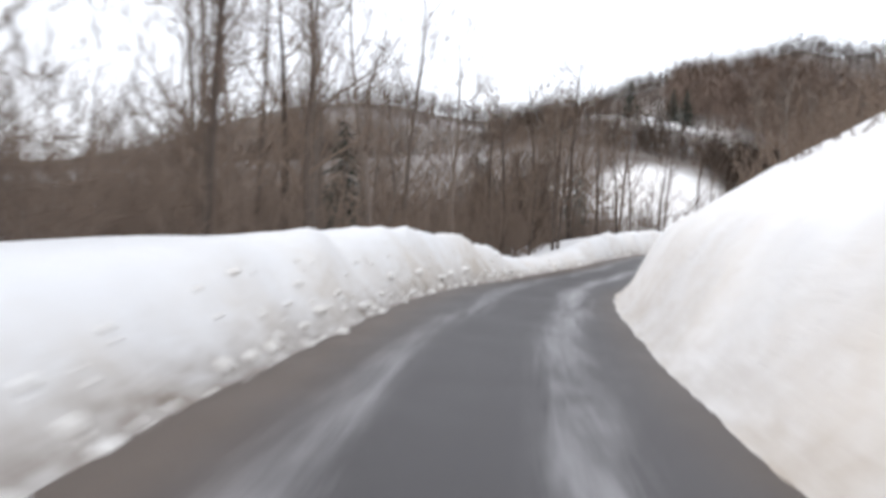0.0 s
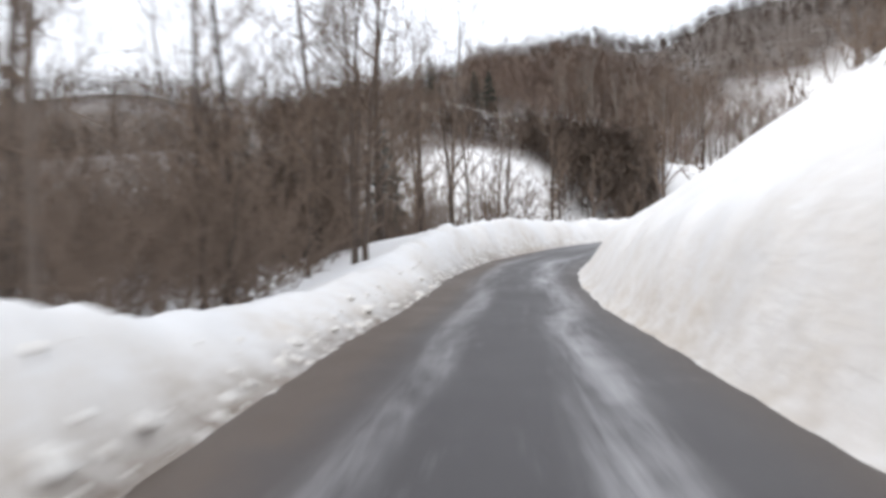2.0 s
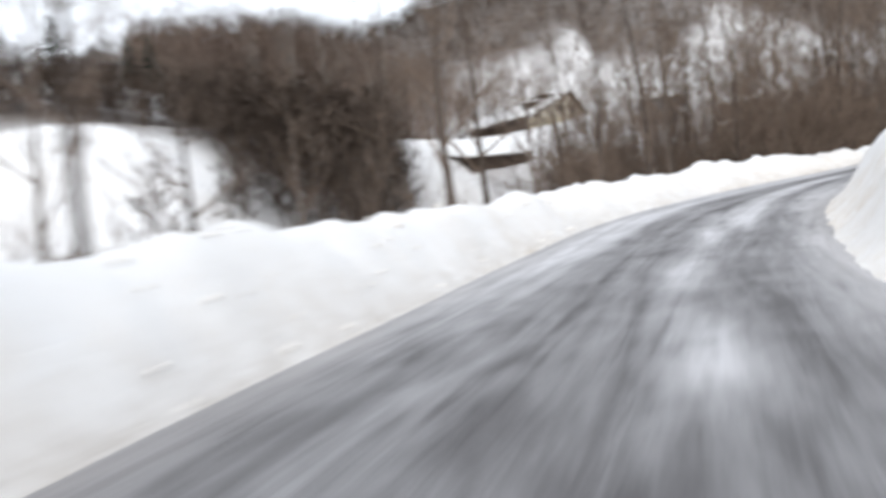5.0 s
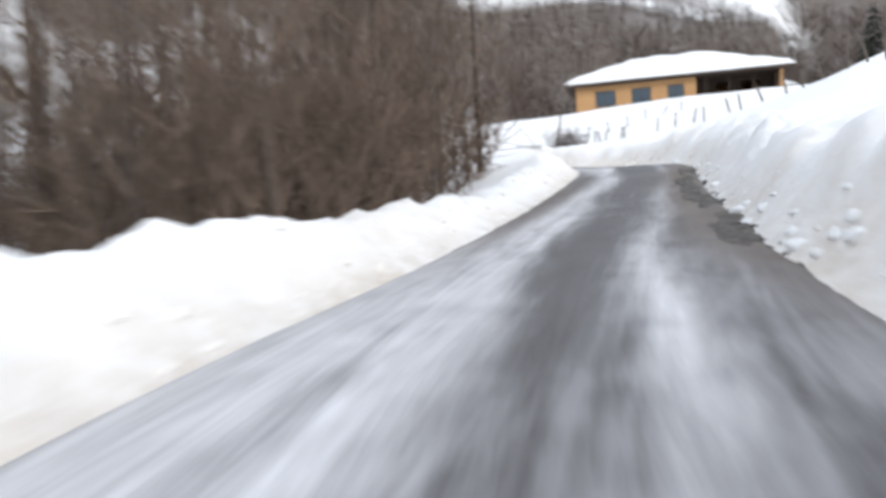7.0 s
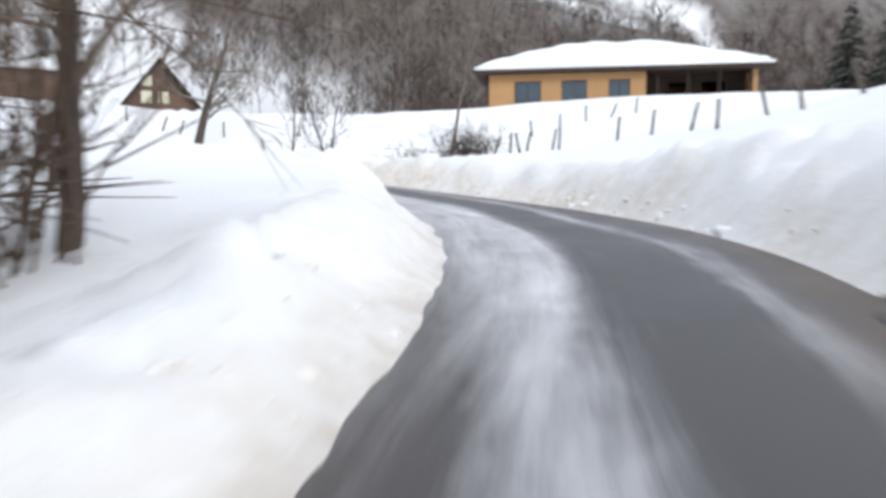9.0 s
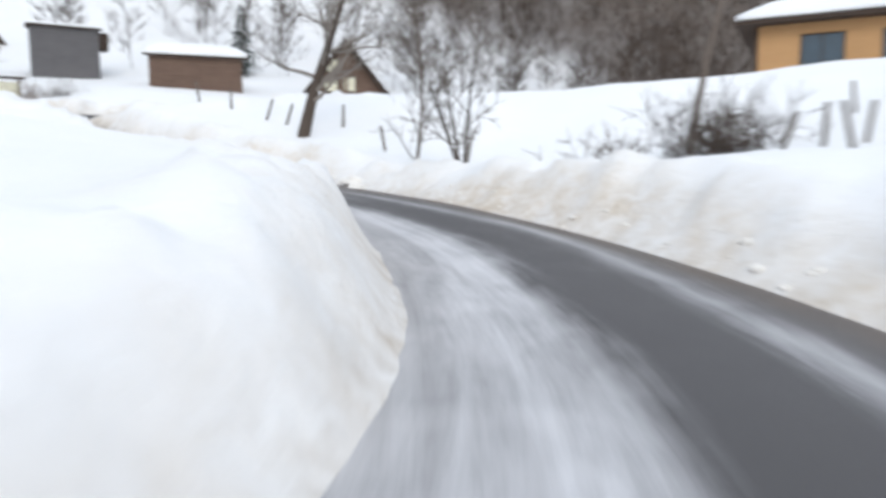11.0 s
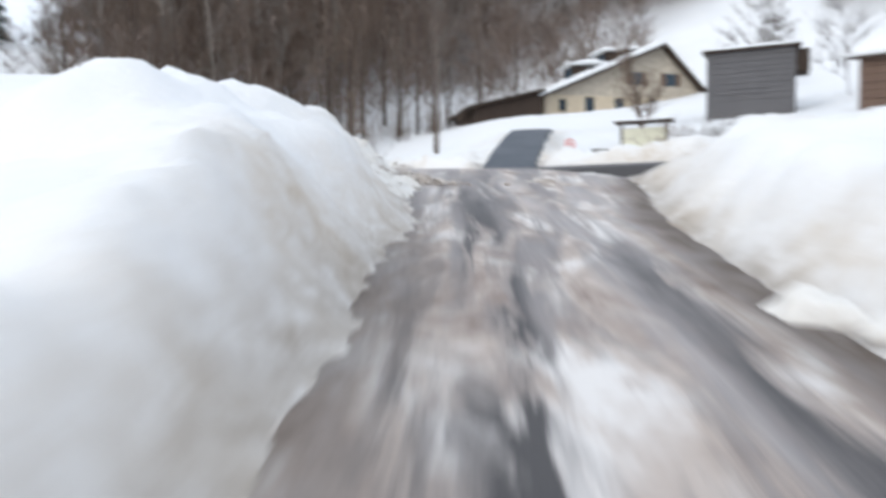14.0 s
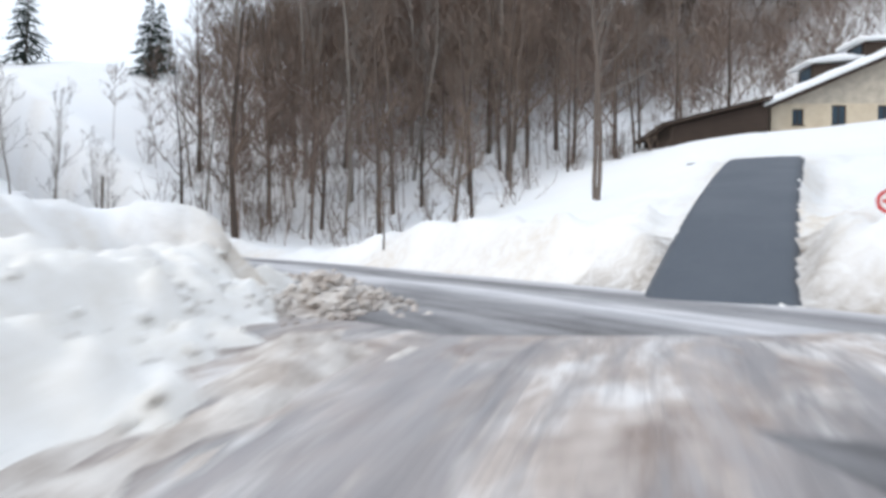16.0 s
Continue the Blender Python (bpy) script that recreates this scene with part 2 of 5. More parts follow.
def spline(pts, step=0.5):
    p = np.array(pts, float)
    p = np.vstack([2 * p[0] - p[1], p, 2 * p[-1] - p[-2]])
    out = []
    for i in range(1, len(p) - 2):
        u = np.linspace(0, 1, 24, endpoint=False)[:, None]
        a, b, c, d = p[i - 1], p[i], p[i + 1], p[i + 2]
        out.append(0.5 * (2 * b + (c - a) * u + (2 * a - 5 * b + 4 * c - d) * u ** 2 + (3 * b - a - 3 * c + d) * u ** 3))
    q = np.vstack(out + [p[-2][None]])
    s = np.r_[0, np.cumsum(np.linalg.norm(np.diff(q[:, :2], axis=0), axis=1))]
    t = np.arange(0, s[-1], step)
    return np.stack([np.interp(t, s, q[:, k]) for k in range(3)], 1), t


def sides(c):
    t = np.gradient(c[:, :2], axis=0)
    t /= np.linalg.norm(t, axis=1)[:, None]
    return np.stack([t[:, 1], -t[:, 0]], 1)


road_c, road_s = spline(ROAD_PTS)
S0 = road_s[int(np.argmin((road_c[:, 0] + 4.25) ** 2 + (road_c[:, 1] + 52.37) ** 2))]
road_s = road_s - S0
road_n = sides(road_c)
# the distances from the laid-out line to the ploughed edges, left and right
wide_l = np.interp(road_s, [-20, 10, 14, 20, 26, 31, 35, 40, 46, 52, 60, 72, 78, 82, 86, 90, 94, 99, 106, 110, 114, 118, 127, 130, 134, 138, 142, 148], [1.9, 1.95, 2.15, 2.2, 2.1, 1.9, 1.4, 1.15, 1.2, 1.75, 2.25, 2.35, 2.4, 2.2, 1.85, 1.55, 1.4, 1.35, 1.7, 1.85, 1.65, 1.55, 1.6, 1.55, 1.6, 1.9, 2.5, 5.4])
wide_r = np.interp(road_s, [-20, 12, 16, 20, 25, 30, 36, 42, 47, 56, 66, 72, 78, 82, 86, 94, 98, 103, 110, 113, 118, 121, 127, 131, 134, 138, 142, 148], [1.9, 1.85, 1.8, 1.75, 2.05, 2.2, 2.15, 2.35, 2.35, 2.3, 2.35, 2.3, 2.3, 2.05, 1.75, 1.6, 1.65, 1.8, 1.88, 1.78, 1.5, 1.25, 1.1, 1.2, 1.15, 1.4, 2.2, 5.4])
road_c[:, :2] += road_n * ((wide_r - wide_l) / 2)[:, None]
road_c[:, 2] += 0.16 * np.exp(-((road_s - 57) / 6) ** 2)
road_h = (wide_l + wide_r) / 2
cross_c, cross_s = spline(CROSS_PTS)
cross_n = sides(cross_c)
cross_h = np.full(len(cross_s), 2.7)
drive_c, drive_s = spline(DRIVE_PTS)
drive_n = sides(drive_c)
drive_h = np.full(len(drive_s), 0.86)

# heights above the road at these distances past its edge, from place to place along it
REACH = [0, 1.5, 4, 8, 15, 30, 60, 120]
RIGHT = [
    (-20, 0.4, 0.9, 2.6, 4.6, 7.2, 11, 16, 23), (12, 0.4, 0.9, 2.5, 4.6, 7.2, 11, 16, 23), (22, 0.4, 1.0, 2.9, 5.1, 7.8, 12, 16, 23), (28, 0.4, 0.95, 2.6, 5.2, 8.2, 12, 16, 23), (35, 0.35, 0.9, 2.95, 5.8, 8.9, 12.5, 15, 22),
    (43, 0.3, 0.6, 2.15, 5.0, 8.6, 11.5, 14, 21), (48, 0.25, 0.5, 1.9, 4.5, 8.0, 10.5, 13, 20), (60, 0.3, 0.6, 1.4, 2.6, 4.4, 7, 11, 18), (72, 0.7, 1.1, 1.4, 1.8, 2.7, 5, 10, 18), (88, 0.7, 0.95, 1.3, 2.1, 3.6, 6.5, 12, 20),
    (97, 0.6, 0.8, 1.25, 2.3, 3.9, 6.5, 11, 20), (103, 0.45, 0.55, 1.35, 2.75, 4.1, 5.5, 9, 18), (106, 0.45, 0.55, 1.5, 3.0, 4.2, 5.0, 8, 18), (112, 0.6, 0.7, 1.6, 2.9, 3.5, 4.6, 7.5, 18), (118, 0.85, 1.0, 1.05, 1.1, 1.8, 3.6, 7, 18), (132, 0.7, 0.8, 0.6, 0.8, 1.5, 3.3, 8, 18),
]
LEFT = [
    (-20, 0.9, 1.05, 1.0, 0.5, -0.4, -1.5, -1, 2), (5, 0.9, 1.0, 0.95, 0.5, -0.4, -1.5, -1, 2), (14, 0.9, 1.5, 1.65, 0.9, -0.4, -1.5, -1, 2), (19.5, 0.9, 1.6, 1.65, 0.7, -0.6, -1.6, -1, 2), (26, 0.75, 0.95, 0.75, -0.1, -1.1, -1.8, -1, 2),
    (32, 0.45, 0.35, 0.0, -1.0, -1.4, -1.8, -1, 2), (36.5, 0.5, 0.5, -0.2, -1.3, -1.5, -1.7, -1, 2), (39, 0.6, 0.8, 0.1, -1.3, -1.6, -1.6, -1, 2), (42, 0.75, 1.1, 0.55, -0.9, -1.4, -1.3, -0.8, 2.2), (45, 0.95, 1.4, 1.05, -0.1, -0.8, -1.0, -0.6, 2.4), (50, 1.2, 1.7, 1.65, 1.2, 0.7, 0.0, 0, 3), (62, 1.3, 1.35, 0.8, -0.2, -1.0, -1.2, 0, 4), (74, 1.15, 1.15, 0.55, -0.4, -1.0, -1, 2, 6),
    (80, 0.85, 0.9, 0.5, -0.4, -1.2, -1.6, 0, 5), (84, 0.8, 0.9, 0.45, -0.6, -1.6, -1.8, 0, 5), (86, 0.7, 0.75, 0.2, -1.0, -2.0, -2, 0, 5), (90, 0.5, 0.58, 0.0, -1.2, -2.2, -2.0, 0, 5), (95, 0.5, 0.5, -0.2, -1.6, -2.2, -1.6, 0, 5), (100, 0.6, 0.55, 0.1, -0.2, -0.3, 0.2, 2, 5),
    (106, 0.35, 0.65, 0.95, 1.2, 1.4, 1.5, 2, 5), (113, 0.8, 1.05, 1.2, 1.4, 1.5, 1.6, 2, 5), (119, 0.5, 0.85, 1.2, 1.5, 1.6, 1.8, 2, 5), (126, 0.5, 0.8, 1.35, 1.8, 1.8, 1.6, 2, 5), (131, 0.85, 1.15, 1.8, 2.1, 1.8, 1.3, 2, 5), (137, 0.4, 0.7, 1.15, 1.1, 1.0, 0.8, 1, 4),
]
NORTH = [(0, 0.8, 1.0, 1.2, 1.8, 2.6, 5.5, 14, 36), (60, 0.8, 1.0, 1.2, 1.8, 2.8, 5.8, 14, 36), (74, 0.8, 0.9, 1.2, 1.7, 3.0, 6.6, 13, 36), (88, 0.3, 0.3, 0.3, 0.3, 1.2, 6, 16, 40), (96, 0.2, 0.0, -0.5, -0.8, 0.2, 4.5, 16, 40), (140, 0.4, 0.4, 0, 0, 2, 8, 20, 42)]
SOUTH = [(0, 0.8, 1.0, 1.1, 1.3, 1.6, 2.4, 5, 12), (60, 0.8, 1.0, 1.1, 1.2, 1.4, 1.6, 3, 8), (84, 0.7, 1.0, 1.2, 1.2, 1.0, 1.0, 1, 4), (110, 0.8, 1.0, 1.2, 1.6, 2, 3, 4, 8), (150, 1, 1.5, 2.5, 4, 6, 8, 10, 14)]
# rounded rises and hollows: x, y, half-widths, height
SWELLS = [(70, 46, 17, 14, 1.6), (-44, 99, 27, 24, 17), (23, 89, 8, 8, 1.7), (20, 104, 11, 8, 1.9), (31, 103, 8, 7, -0.7), (-25, 44, 9, 8, 4.0), (28.9, 53.0, 2.7, 1.8, -0.7), (26.6, 54.4, 2.6, 1.7, -1.5), (31, 20.5, 5, 4.5, 1.0), (30.7, 50.7, 2.3, 2.3, -0.4), (18, 129, 9, 8, -1.8), (15, 138, 11, 11, -5), (40, 84, 5, 5, 0.6), (33, 84.3, 4.5, 3.5, -0.8), (-30, 150, 30, 26, 10), (-15, 121, 19, 17, 4), (41, 48, 5, 7, -0.45), (30, 124, 12, 9, -1.3), (28.2, 59.7, 1.3, 1.2, 0.2), (26.0, 59.4, 1.9, 1.3, 0.2), (29.6, 61.2, 1.0, 1.5, -0.3), (27.5, 63.4, 1.3, 1.0, 0.25)]


def lattice(ix, iy, seed):
    """A fixed random number for each place."""
    h = (ix.astype(np.int64) * 374761393 + iy.astype(np.int64) * 668265263 + seed * 974711) & 0xFFFFFFFF
    h = ((h ^ (h >> 13)) * 1274126177) & 0xFFFFFFFF
    return ((h ^ (h >> 16)) & 0xFFFF) / 65535.0


def vnoise(x, y, seed=0):
    ix, iy = np.floor(x), np.floor(y)
    u, v = x - ix, y - iy
    u, v = u * u * (3 - 2 * u), v * v * (3 - 2 * v)
    a, b = lattice(ix, iy, seed), lattice(ix + 1, iy, seed)
    c, d = lattice(ix, iy + 1, seed), lattice(ix + 1, iy + 1, seed)
    return (a * (1 - u) + b * u) * (1 - v) + (c * (1 - u) + d * u) * v - 0.5


def fbm(x, y, seed=0, octaves=4):
    return sum(vnoise(x * 2 ** k + 7.1 * k, y * 2 ** k - 3.7 * k, seed + k) * 0.55 ** k for k in range(octaves))


def step(a, b, x):
    u = np.clip((x - a) / (b - a), 0, 1)
    return u * u * (3 - 2 * u)


def table(rows, s):
    k = np.array([r[0] for r in rows], float)
    return np.stack([np.interp(s, k, [r[j] for r in rows]) for j in range(1, 9)], 1)


every = 3
line_c = np.vstack([road_c[::every], cross_c[::every]])
line_n = np.vstack([road_n[::every], cross_n[::every]])
line_h = np.r_[road_h[::every], cross_h[::every]]
# the crossing road is laid out towards the west, so its left-hand side looks south
line_l, line_r = np.vstack([table(LEFT, road_s[::every]), table(SOUTH, cross_s[::every])]), np.vstack([table(RIGHT, road_s[::every]), table(NORTH, cross_s[::every])])

SKY_AZ = [-180, -110, -76, -60, -46, -40, -36, -30, -24, -19, -14, -6, -4, -1.5, 1, 3, 5.5, 8, 11, 14, 17, 19, 22, 24, 28, 35, 60, 90, 130, 180]
SKY_EL = [0.18, 0.22, 0.27, 0.28, 0.29, 0.27, 0.275, 0.30, 0.305, 0.293, 0.30, 0.29, 0.267, 0.247, 0.244, 0.252, 0.267, 0.252, 0.237, 0.23, 0.214, 0.197, 0.177, 0.152, 0.10, 0.05, 0.03, 0.10, 0.14, 0.18]


def open_snow(x, y):
    """The snow's height, before the roads are cut into it."""
    z = np.empty(len(x))
    for a in range(0, len(x), 20000):
        b = slice(a, a + 20000)
        dx, dy = x[b, None] - line_c[:, 0], y[b, None] - line_c[:, 1]
        dist = np.hypot(dx, dy)
        near = dist.min(1)
        w = np.exp(-(dist - near[:, None]) / (1.6 + 0.16 * near[:, None]))
        w /= w.sum(1)[:, None]
        lat = dx * line_n[:, 0] + dy * line_n[:, 1]
        past = np.clip(dist - line_h, 0, 119)
        seg = np.clip(np.searchsorted(REACH, past, side="right") - 1, 0, 6)
        lo, hi = np.take(REACH, seg), np.take(REACH, seg + 1)
        u = (past - lo) / (hi - lo)
        col = np.arange(len(line_c))
        hr = line_r[col, seg] * (1 - u) + line_r[col, seg + 1] * u
        hl = line_l[col, seg] * (1 - u) + line_l[col, seg + 1] * u
        k = step(-1.5, 1.5, lat)
        z[b] = ((line_c[:, 2] + hl * (1 - k) + hr * k) * w).sum(1)
    r = np.hypot(x - 5, y - 10)
    az = np.degrees(np.arctan2(-(x - 5), y - 10))
    rim = np.interp(az, [-75, -48, 40, 70], [620, 320, 320, 620])
    rise = (np.interp(az, SKY_AZ, SKY_EL) - 0.012) * rim * (1 + 0.12 * np.clip(r / rim - 1, 0, 2)) + 4 * fbm(x / 90, y / 90, 40) + 2 * fbm(x / 30, y / 30, 44)
    t = step(0.34, 1.0, r / rim)
    z = z * (1 - t) + rise * t
    for cx, cy, wx, wy, h in SWELLS:
        z = z + h * np.exp(-(((x - cx) / wx) ** 2 + ((y - cy) / wy) ** 2))
    return z


def nearest(c, n, h, x, y):
    best = np.full(len(x), 1e9)
    idx = np.zeros(len(x), int)
    for a in range(0, len(c), 4):
        d = (x - c[a, 0]) ** 2 + (y - c[a, 1]) ** 2
        m = d < best
        best[m], idx[m] = d[m], a
    for o in (-3, -2, -1, 1, 2, 3):
        j = np.clip(idx + o, 0, len(c) - 1)
        d = (x - c[j, 0]) ** 2 + (y - c[j, 1]) ** 2
        m = d < best
        best[m], idx[m] = d[m], j[m]
    lat = (x - c[idx, 0]) * n[idx, 0] + (y - c[idx, 1]) * n[idx, 1]
    d = np.sqrt(best)
    return idx, np.where(d < 1.5 * np.abs(lat) + 0.5, np.abs(lat), d), lat, d


def ground_height(x, y, full=False):
    x, y = np.atleast_1d(np.asarray(x, float)), np.atleast_1d(np.asarray(y, float))
    z = open_snow(x, y)
    near_any = np.full(len(x), 1e9)
    z = z + 0.30 * fbm(x / 7, y / 7, 3) * np.clip((np.hypot(x, y)) / 10, 0.6, 1)
    top, tot, blend = np.zeros(len(x)), np.zeros(len(x)), np.ones(len(x))
    for c, n, h, wide in ((road_c, road_n, road_h, 1.25), (cross_c, cross_n, cross_h, 1.0), (drive_c, drive_n, drive_h, 0.55)):
        i, d, lat, far = nearest(c, n, h, x, y)
        ragged = 0.2 - 0.13 * (lat > 0) * np.interp(road_s[i], [78, 84, 106, 110], [0, 1, 1, 0]) if c is road_c else 0.08
        gap = np.where(far > 30, 99, d - h[i] - ragged * vnoise(x / 0.7, y / 0.7, 9) - 0.12 * vnoise(x / 4.5, y / 4.5, 10))
        if c is road_c:
            past = (x - c[-1, 0]) * (c[-1, 0] - c[-3, 0]) + (y - c[-1, 1]) * (c[-1, 1] - c[-3, 1])
            gap = np.where((i >= len(c) - 3) & (past > 0), 99, gap)
            gap = gap + np.where(lat < 0, 0.6 * np.exp(-((road_s[i] - 139) / 3.2) ** 2), 0)
            wide = np.where(lat < 0, np.interp(road_s[i], [98, 108, 114, 132, 138], [1.25, 1.5, 0.9, 0.85, 1.2]), np.interp(road_s[i], [98, 110], [1.25, 1.5]))
        t = step(0.0, wide, gap)
        k = (1 - t) ** 2 + 1e-9
        top = top + c[i, 2] * k
        if c is road_c:
            rough = np.interp(road_s[i], [30, 46, 100, 112], [0.5, 1.0, 1.0, 1.05])
            chunky = (lat > 0) * np.interp(road_s[i], [76, 84, 106, 112], [0, 1, 1, 0]) * np.exp(-((gap - 1.5) / 1.3) ** 2)
        tot = tot + k
        blend = np.minimum(blend, t)
        near_any = np.minimum(near_any, gap)
    rz = top / tot
    pile = np.exp(-(((x - 28.5) / 4.5) ** 2 + ((y - 58) / 7) ** 2))
    z = z + pile * (0.75 * fbm(x / 2.2, y / 2.2, 31, 4) + 0.3 * np.abs(fbm(x / 1.1, y / 1.1, 37, 3)))
    lumps = np.exp(-((near_any - 0.9) / 1.1) ** 2) * step(0.1, 0.7, near_any) * rough * (0.34 * fbm(x / 0.8, y / 0.8, 17, 3) + 0.22 * np.abs(fbm(x / 0.38, y / 0.38, 19, 2)) + 0.07 * vnoise(x / 0.45, y / 0.45, 23) + 0.16 * np.abs(fbm(x / 1.7, y / 1.7, 29, 2)))
    lumps = lumps + chunky * (0.62 * np.abs(fbm(x / 0.9, y / 0.9, 52, 3)) + 0.2 * np.abs(fbm(x / 0.35, y / 0.35, 55, 2)) - 0.16)
    z = np.where(blend < 1, rz - 0.05 + (z + lumps - rz) * blend, z + lumps)
    if full:
        return z, near_any
    return z


def ground_at(x, y):
    return float(ground_height([x], [y])[0])


def axis(lo, hi, fine, far_lo, far_hi, grow=1.13):
    core = np.arange(lo, hi, fine)
    out, x, d = [], lo, fine
    while x > far_lo:
        d = min(d * grow, 28)
        x -= d
        out.append(x)
    left = out[::-1]
    out, x, d = [], core[-1], fine
    while x < far_hi:
        d = min(d * grow, 28)
        x += d
        out.append(x)
    return np.r_[left, core, out]


def mesh_from(name, verts, faces, mats=(), smooth=True):
    me = bpy.data.meshes.new(name)
    me.from_pydata(verts, [], faces)
    for m in mats:
        me.materials.append(m)
    if smooth:
        me.polygons.foreach_set("use_smooth", [True] * len(me.polygons))
    me.update()
    return me


def wood_mask(x, y):
    """How far a place is wooded: 0 open snow, 1 forest floor."""
    i, d, lat, far = nearest(road_c, road_n, road_h, x, y)
    s = road_s[i]
    m = np.zeros(len(x))
    west = (lat < 0) & (s < 98)
    m = np.where(west, step(6, 12, d) * step(98, 88, s) * (0.5 + 0.35 * step(18, 30, d)), m)
    r = np.hypot(x - 5, y - 10)
    az = np.degrees(np.arctan2(-(x - 5), y - 10))
    far_w = step(95, 150, r)
    m = np.maximum(m, far_w)
    vale = step(-1, -8, x) * step(24, 34, y) * step(84, 74, y) * 0.8
    m = np.maximum(m, vale)
    m = np.maximum(m, 0.95 * step(-24, -17, x) * step(-3, -6, x) * step(40, 46, y) * step(72, 64, y))
    ravine = step(70, 92, y) * np.exp(-(((x - 2) / 22) ** 2)) * 0.18
    m = np.maximum(m, ravine * step(84, 96, y))
    knoll = np.exp(-(((x + 25) / 10) ** 2 + ((y - 42) / 9) ** 2))
    m = m * (1 - np.clip(1.6 * knoll, 0, 1))
    rv, av = np.hypot(x + 8.5, y - 5), np.degrees(np.arctan2(x + 8.5, y - 5))
    edge = np.interp(av, [4, 5, 6, 7.5, 10.3, 14, 18, 21, 22.3, 28, 32, 38, 41, 44, 46, 48.3, 52, 60, 70], [104, 112, 122, 136, 147, 152, 163, 170, 151, 148, 178, 162, 157, 155, 154, 148, 112, 80, 60])
    field = step(4, 6.5, av) * step(72, 58, av) * step(edge + 8, edge - 6, rv + 6 * fbm(x / 22, y / 22, 63))
    m = m * (1 - 0.93 * field * step(78, 92, rv))
    m = m * (1 - 0.85 * step(3, 6, av) * step(26, 22, av) * step(12, 18, y) * step(100, 85, rv))
    for px, py, wx, wy in ((188, 140, 50, 8), (305, 122, 26, 34), (258, 126, 18, 22), (345, 260, 30, 20)):
        m = m * (1 - step(1.1, 0.8, np.hypot((x - px) / wx, (y - py) / wy) + 0.5 * fbm(x / 25, y / 25, 66)))
    hill = np.exp(-(((x + 40) / 30) ** 2 + ((y - 95) / 20) ** 2))
    south = 66 + 0.306 * (30 - x)
    m = np.maximum(m * (1 - np.clip(1.7 * hill, 0, 1) * step(south - 3, south + 1, y)), hill * step(south + 1, south - 3, y))
    return np.clip(m + 0.25 * fbm(x / 14, y / 14, 61) * (m > 0.05), 0, 1)


def build_ground():
    xs = axis(-22, 43, 0.2, -900, 900)
    ys = axis(-56, 78, 0.2, -900, 900)
    gx, gy = np.meshgrid(xs, ys)
    x, y = gx.ravel(), gy.ravel()
    z, gap = ground_height(x, y, True)
    nx, ny = len(xs), len(ys)
    me = bpy.data.meshes.new("ground")
    me.vertices.add(nx * ny)
    me.vertices.foreach_set("co", np.stack([x, y, z], 1).ravel())
    i = (np.arange(ny - 1)[:, None] * nx + np.arange(nx - 1)).ravel()
    quads = np.stack([i, i + 1, i + nx + 1, i + nx], 1).ravel()
    me.loops.add(len(quads))
    me.loops.foreach_set("vertex_index", quads)
    me.polygons.add(len(i))
    me.polygons.foreach_set("loop_start", np.arange(len(i)) * 4)
    me.polygons.foreach_set("use_smooth", np.ones(len(i), bool))
    me.update(calc_edges=True)
    dirt = np.clip(1 - gap / 1.3, 0, 1) ** 1.4 * (0.45 + 0.5 * step(-0.15, 0.25, fbm(x / 3, y / 3, 71))) + 0.30 * np.exp(-((gap - 1.2) / 1.2) ** 2) * step(-0.05, 0.3, fbm(x / 2, y / 2, 77))
    dirt = dirt + 0.9 * np.exp(-(((x - 26.6) / 1.9) ** 2 + ((y - 66.6) / 1.5) ** 2))
    i, d, lat, far = nearest(road_c, road_n, road_h, x, y)
    rs = road_s[i]
    soiled = np.where(lat < 0, np.interp(rs, [0, 46, 58, 124, 134, 146], [0.4, 0.4, 0.12, 0.1, 0.6, 0.7]), np.interp(rs, [40, 84, 90, 98, 106, 112, 130, 140], [0.1, 0.05, 0.15, 0.12, 0.3, 0.7, 0.8, 0.5]))
    dirt = dirt + soiled * np.exp(-((gap - 0.55) / 0.65) ** 2) * (0.35 + 0.65 * step(-0.2, 0.2, fbm(x / 1.6, y / 1.6, 79))) * (far < 8)
    me.attributes.new("dirt", "FLOAT", "POINT").data.foreach_set("value", dirt.astype(np.float32))
    much = np.interp(rs, [-20, 30, 50, 60, 78, 86, 96, 104, 112, 128, 134, 146], [1, 1, 0.8, 0.4, 0.2, 0.3, 0.3, 0.2, 0.3, 0.3, 0.7, 0.7]) * np.where(lat < 0, 1.0, np.interp(rs, [0, 60, 82, 90, 98, 110, 130], [0.45, 0.1, 0.5, 1.1, 0.9, 0.7, 1.0]))
    foot = np.exp(-((gap - 0.12) / 0.32) ** 2) * much * (far < 6)
    me.attributes.new("foot", "FLOAT", "POINT").data.foreach_set("value", foot.astype(np.float32))
    me.attributes.new("wood", "FLOAT", "POINT").data.foreach_set("value", wood_mask(x, y).astype(np.float32))
    me.materials.append(GROUND)
    ob = new("ground", me)
    return tagged(ob, "deep ploughed snow over meadow, banks and wooded hills", "ground", kind="structure")


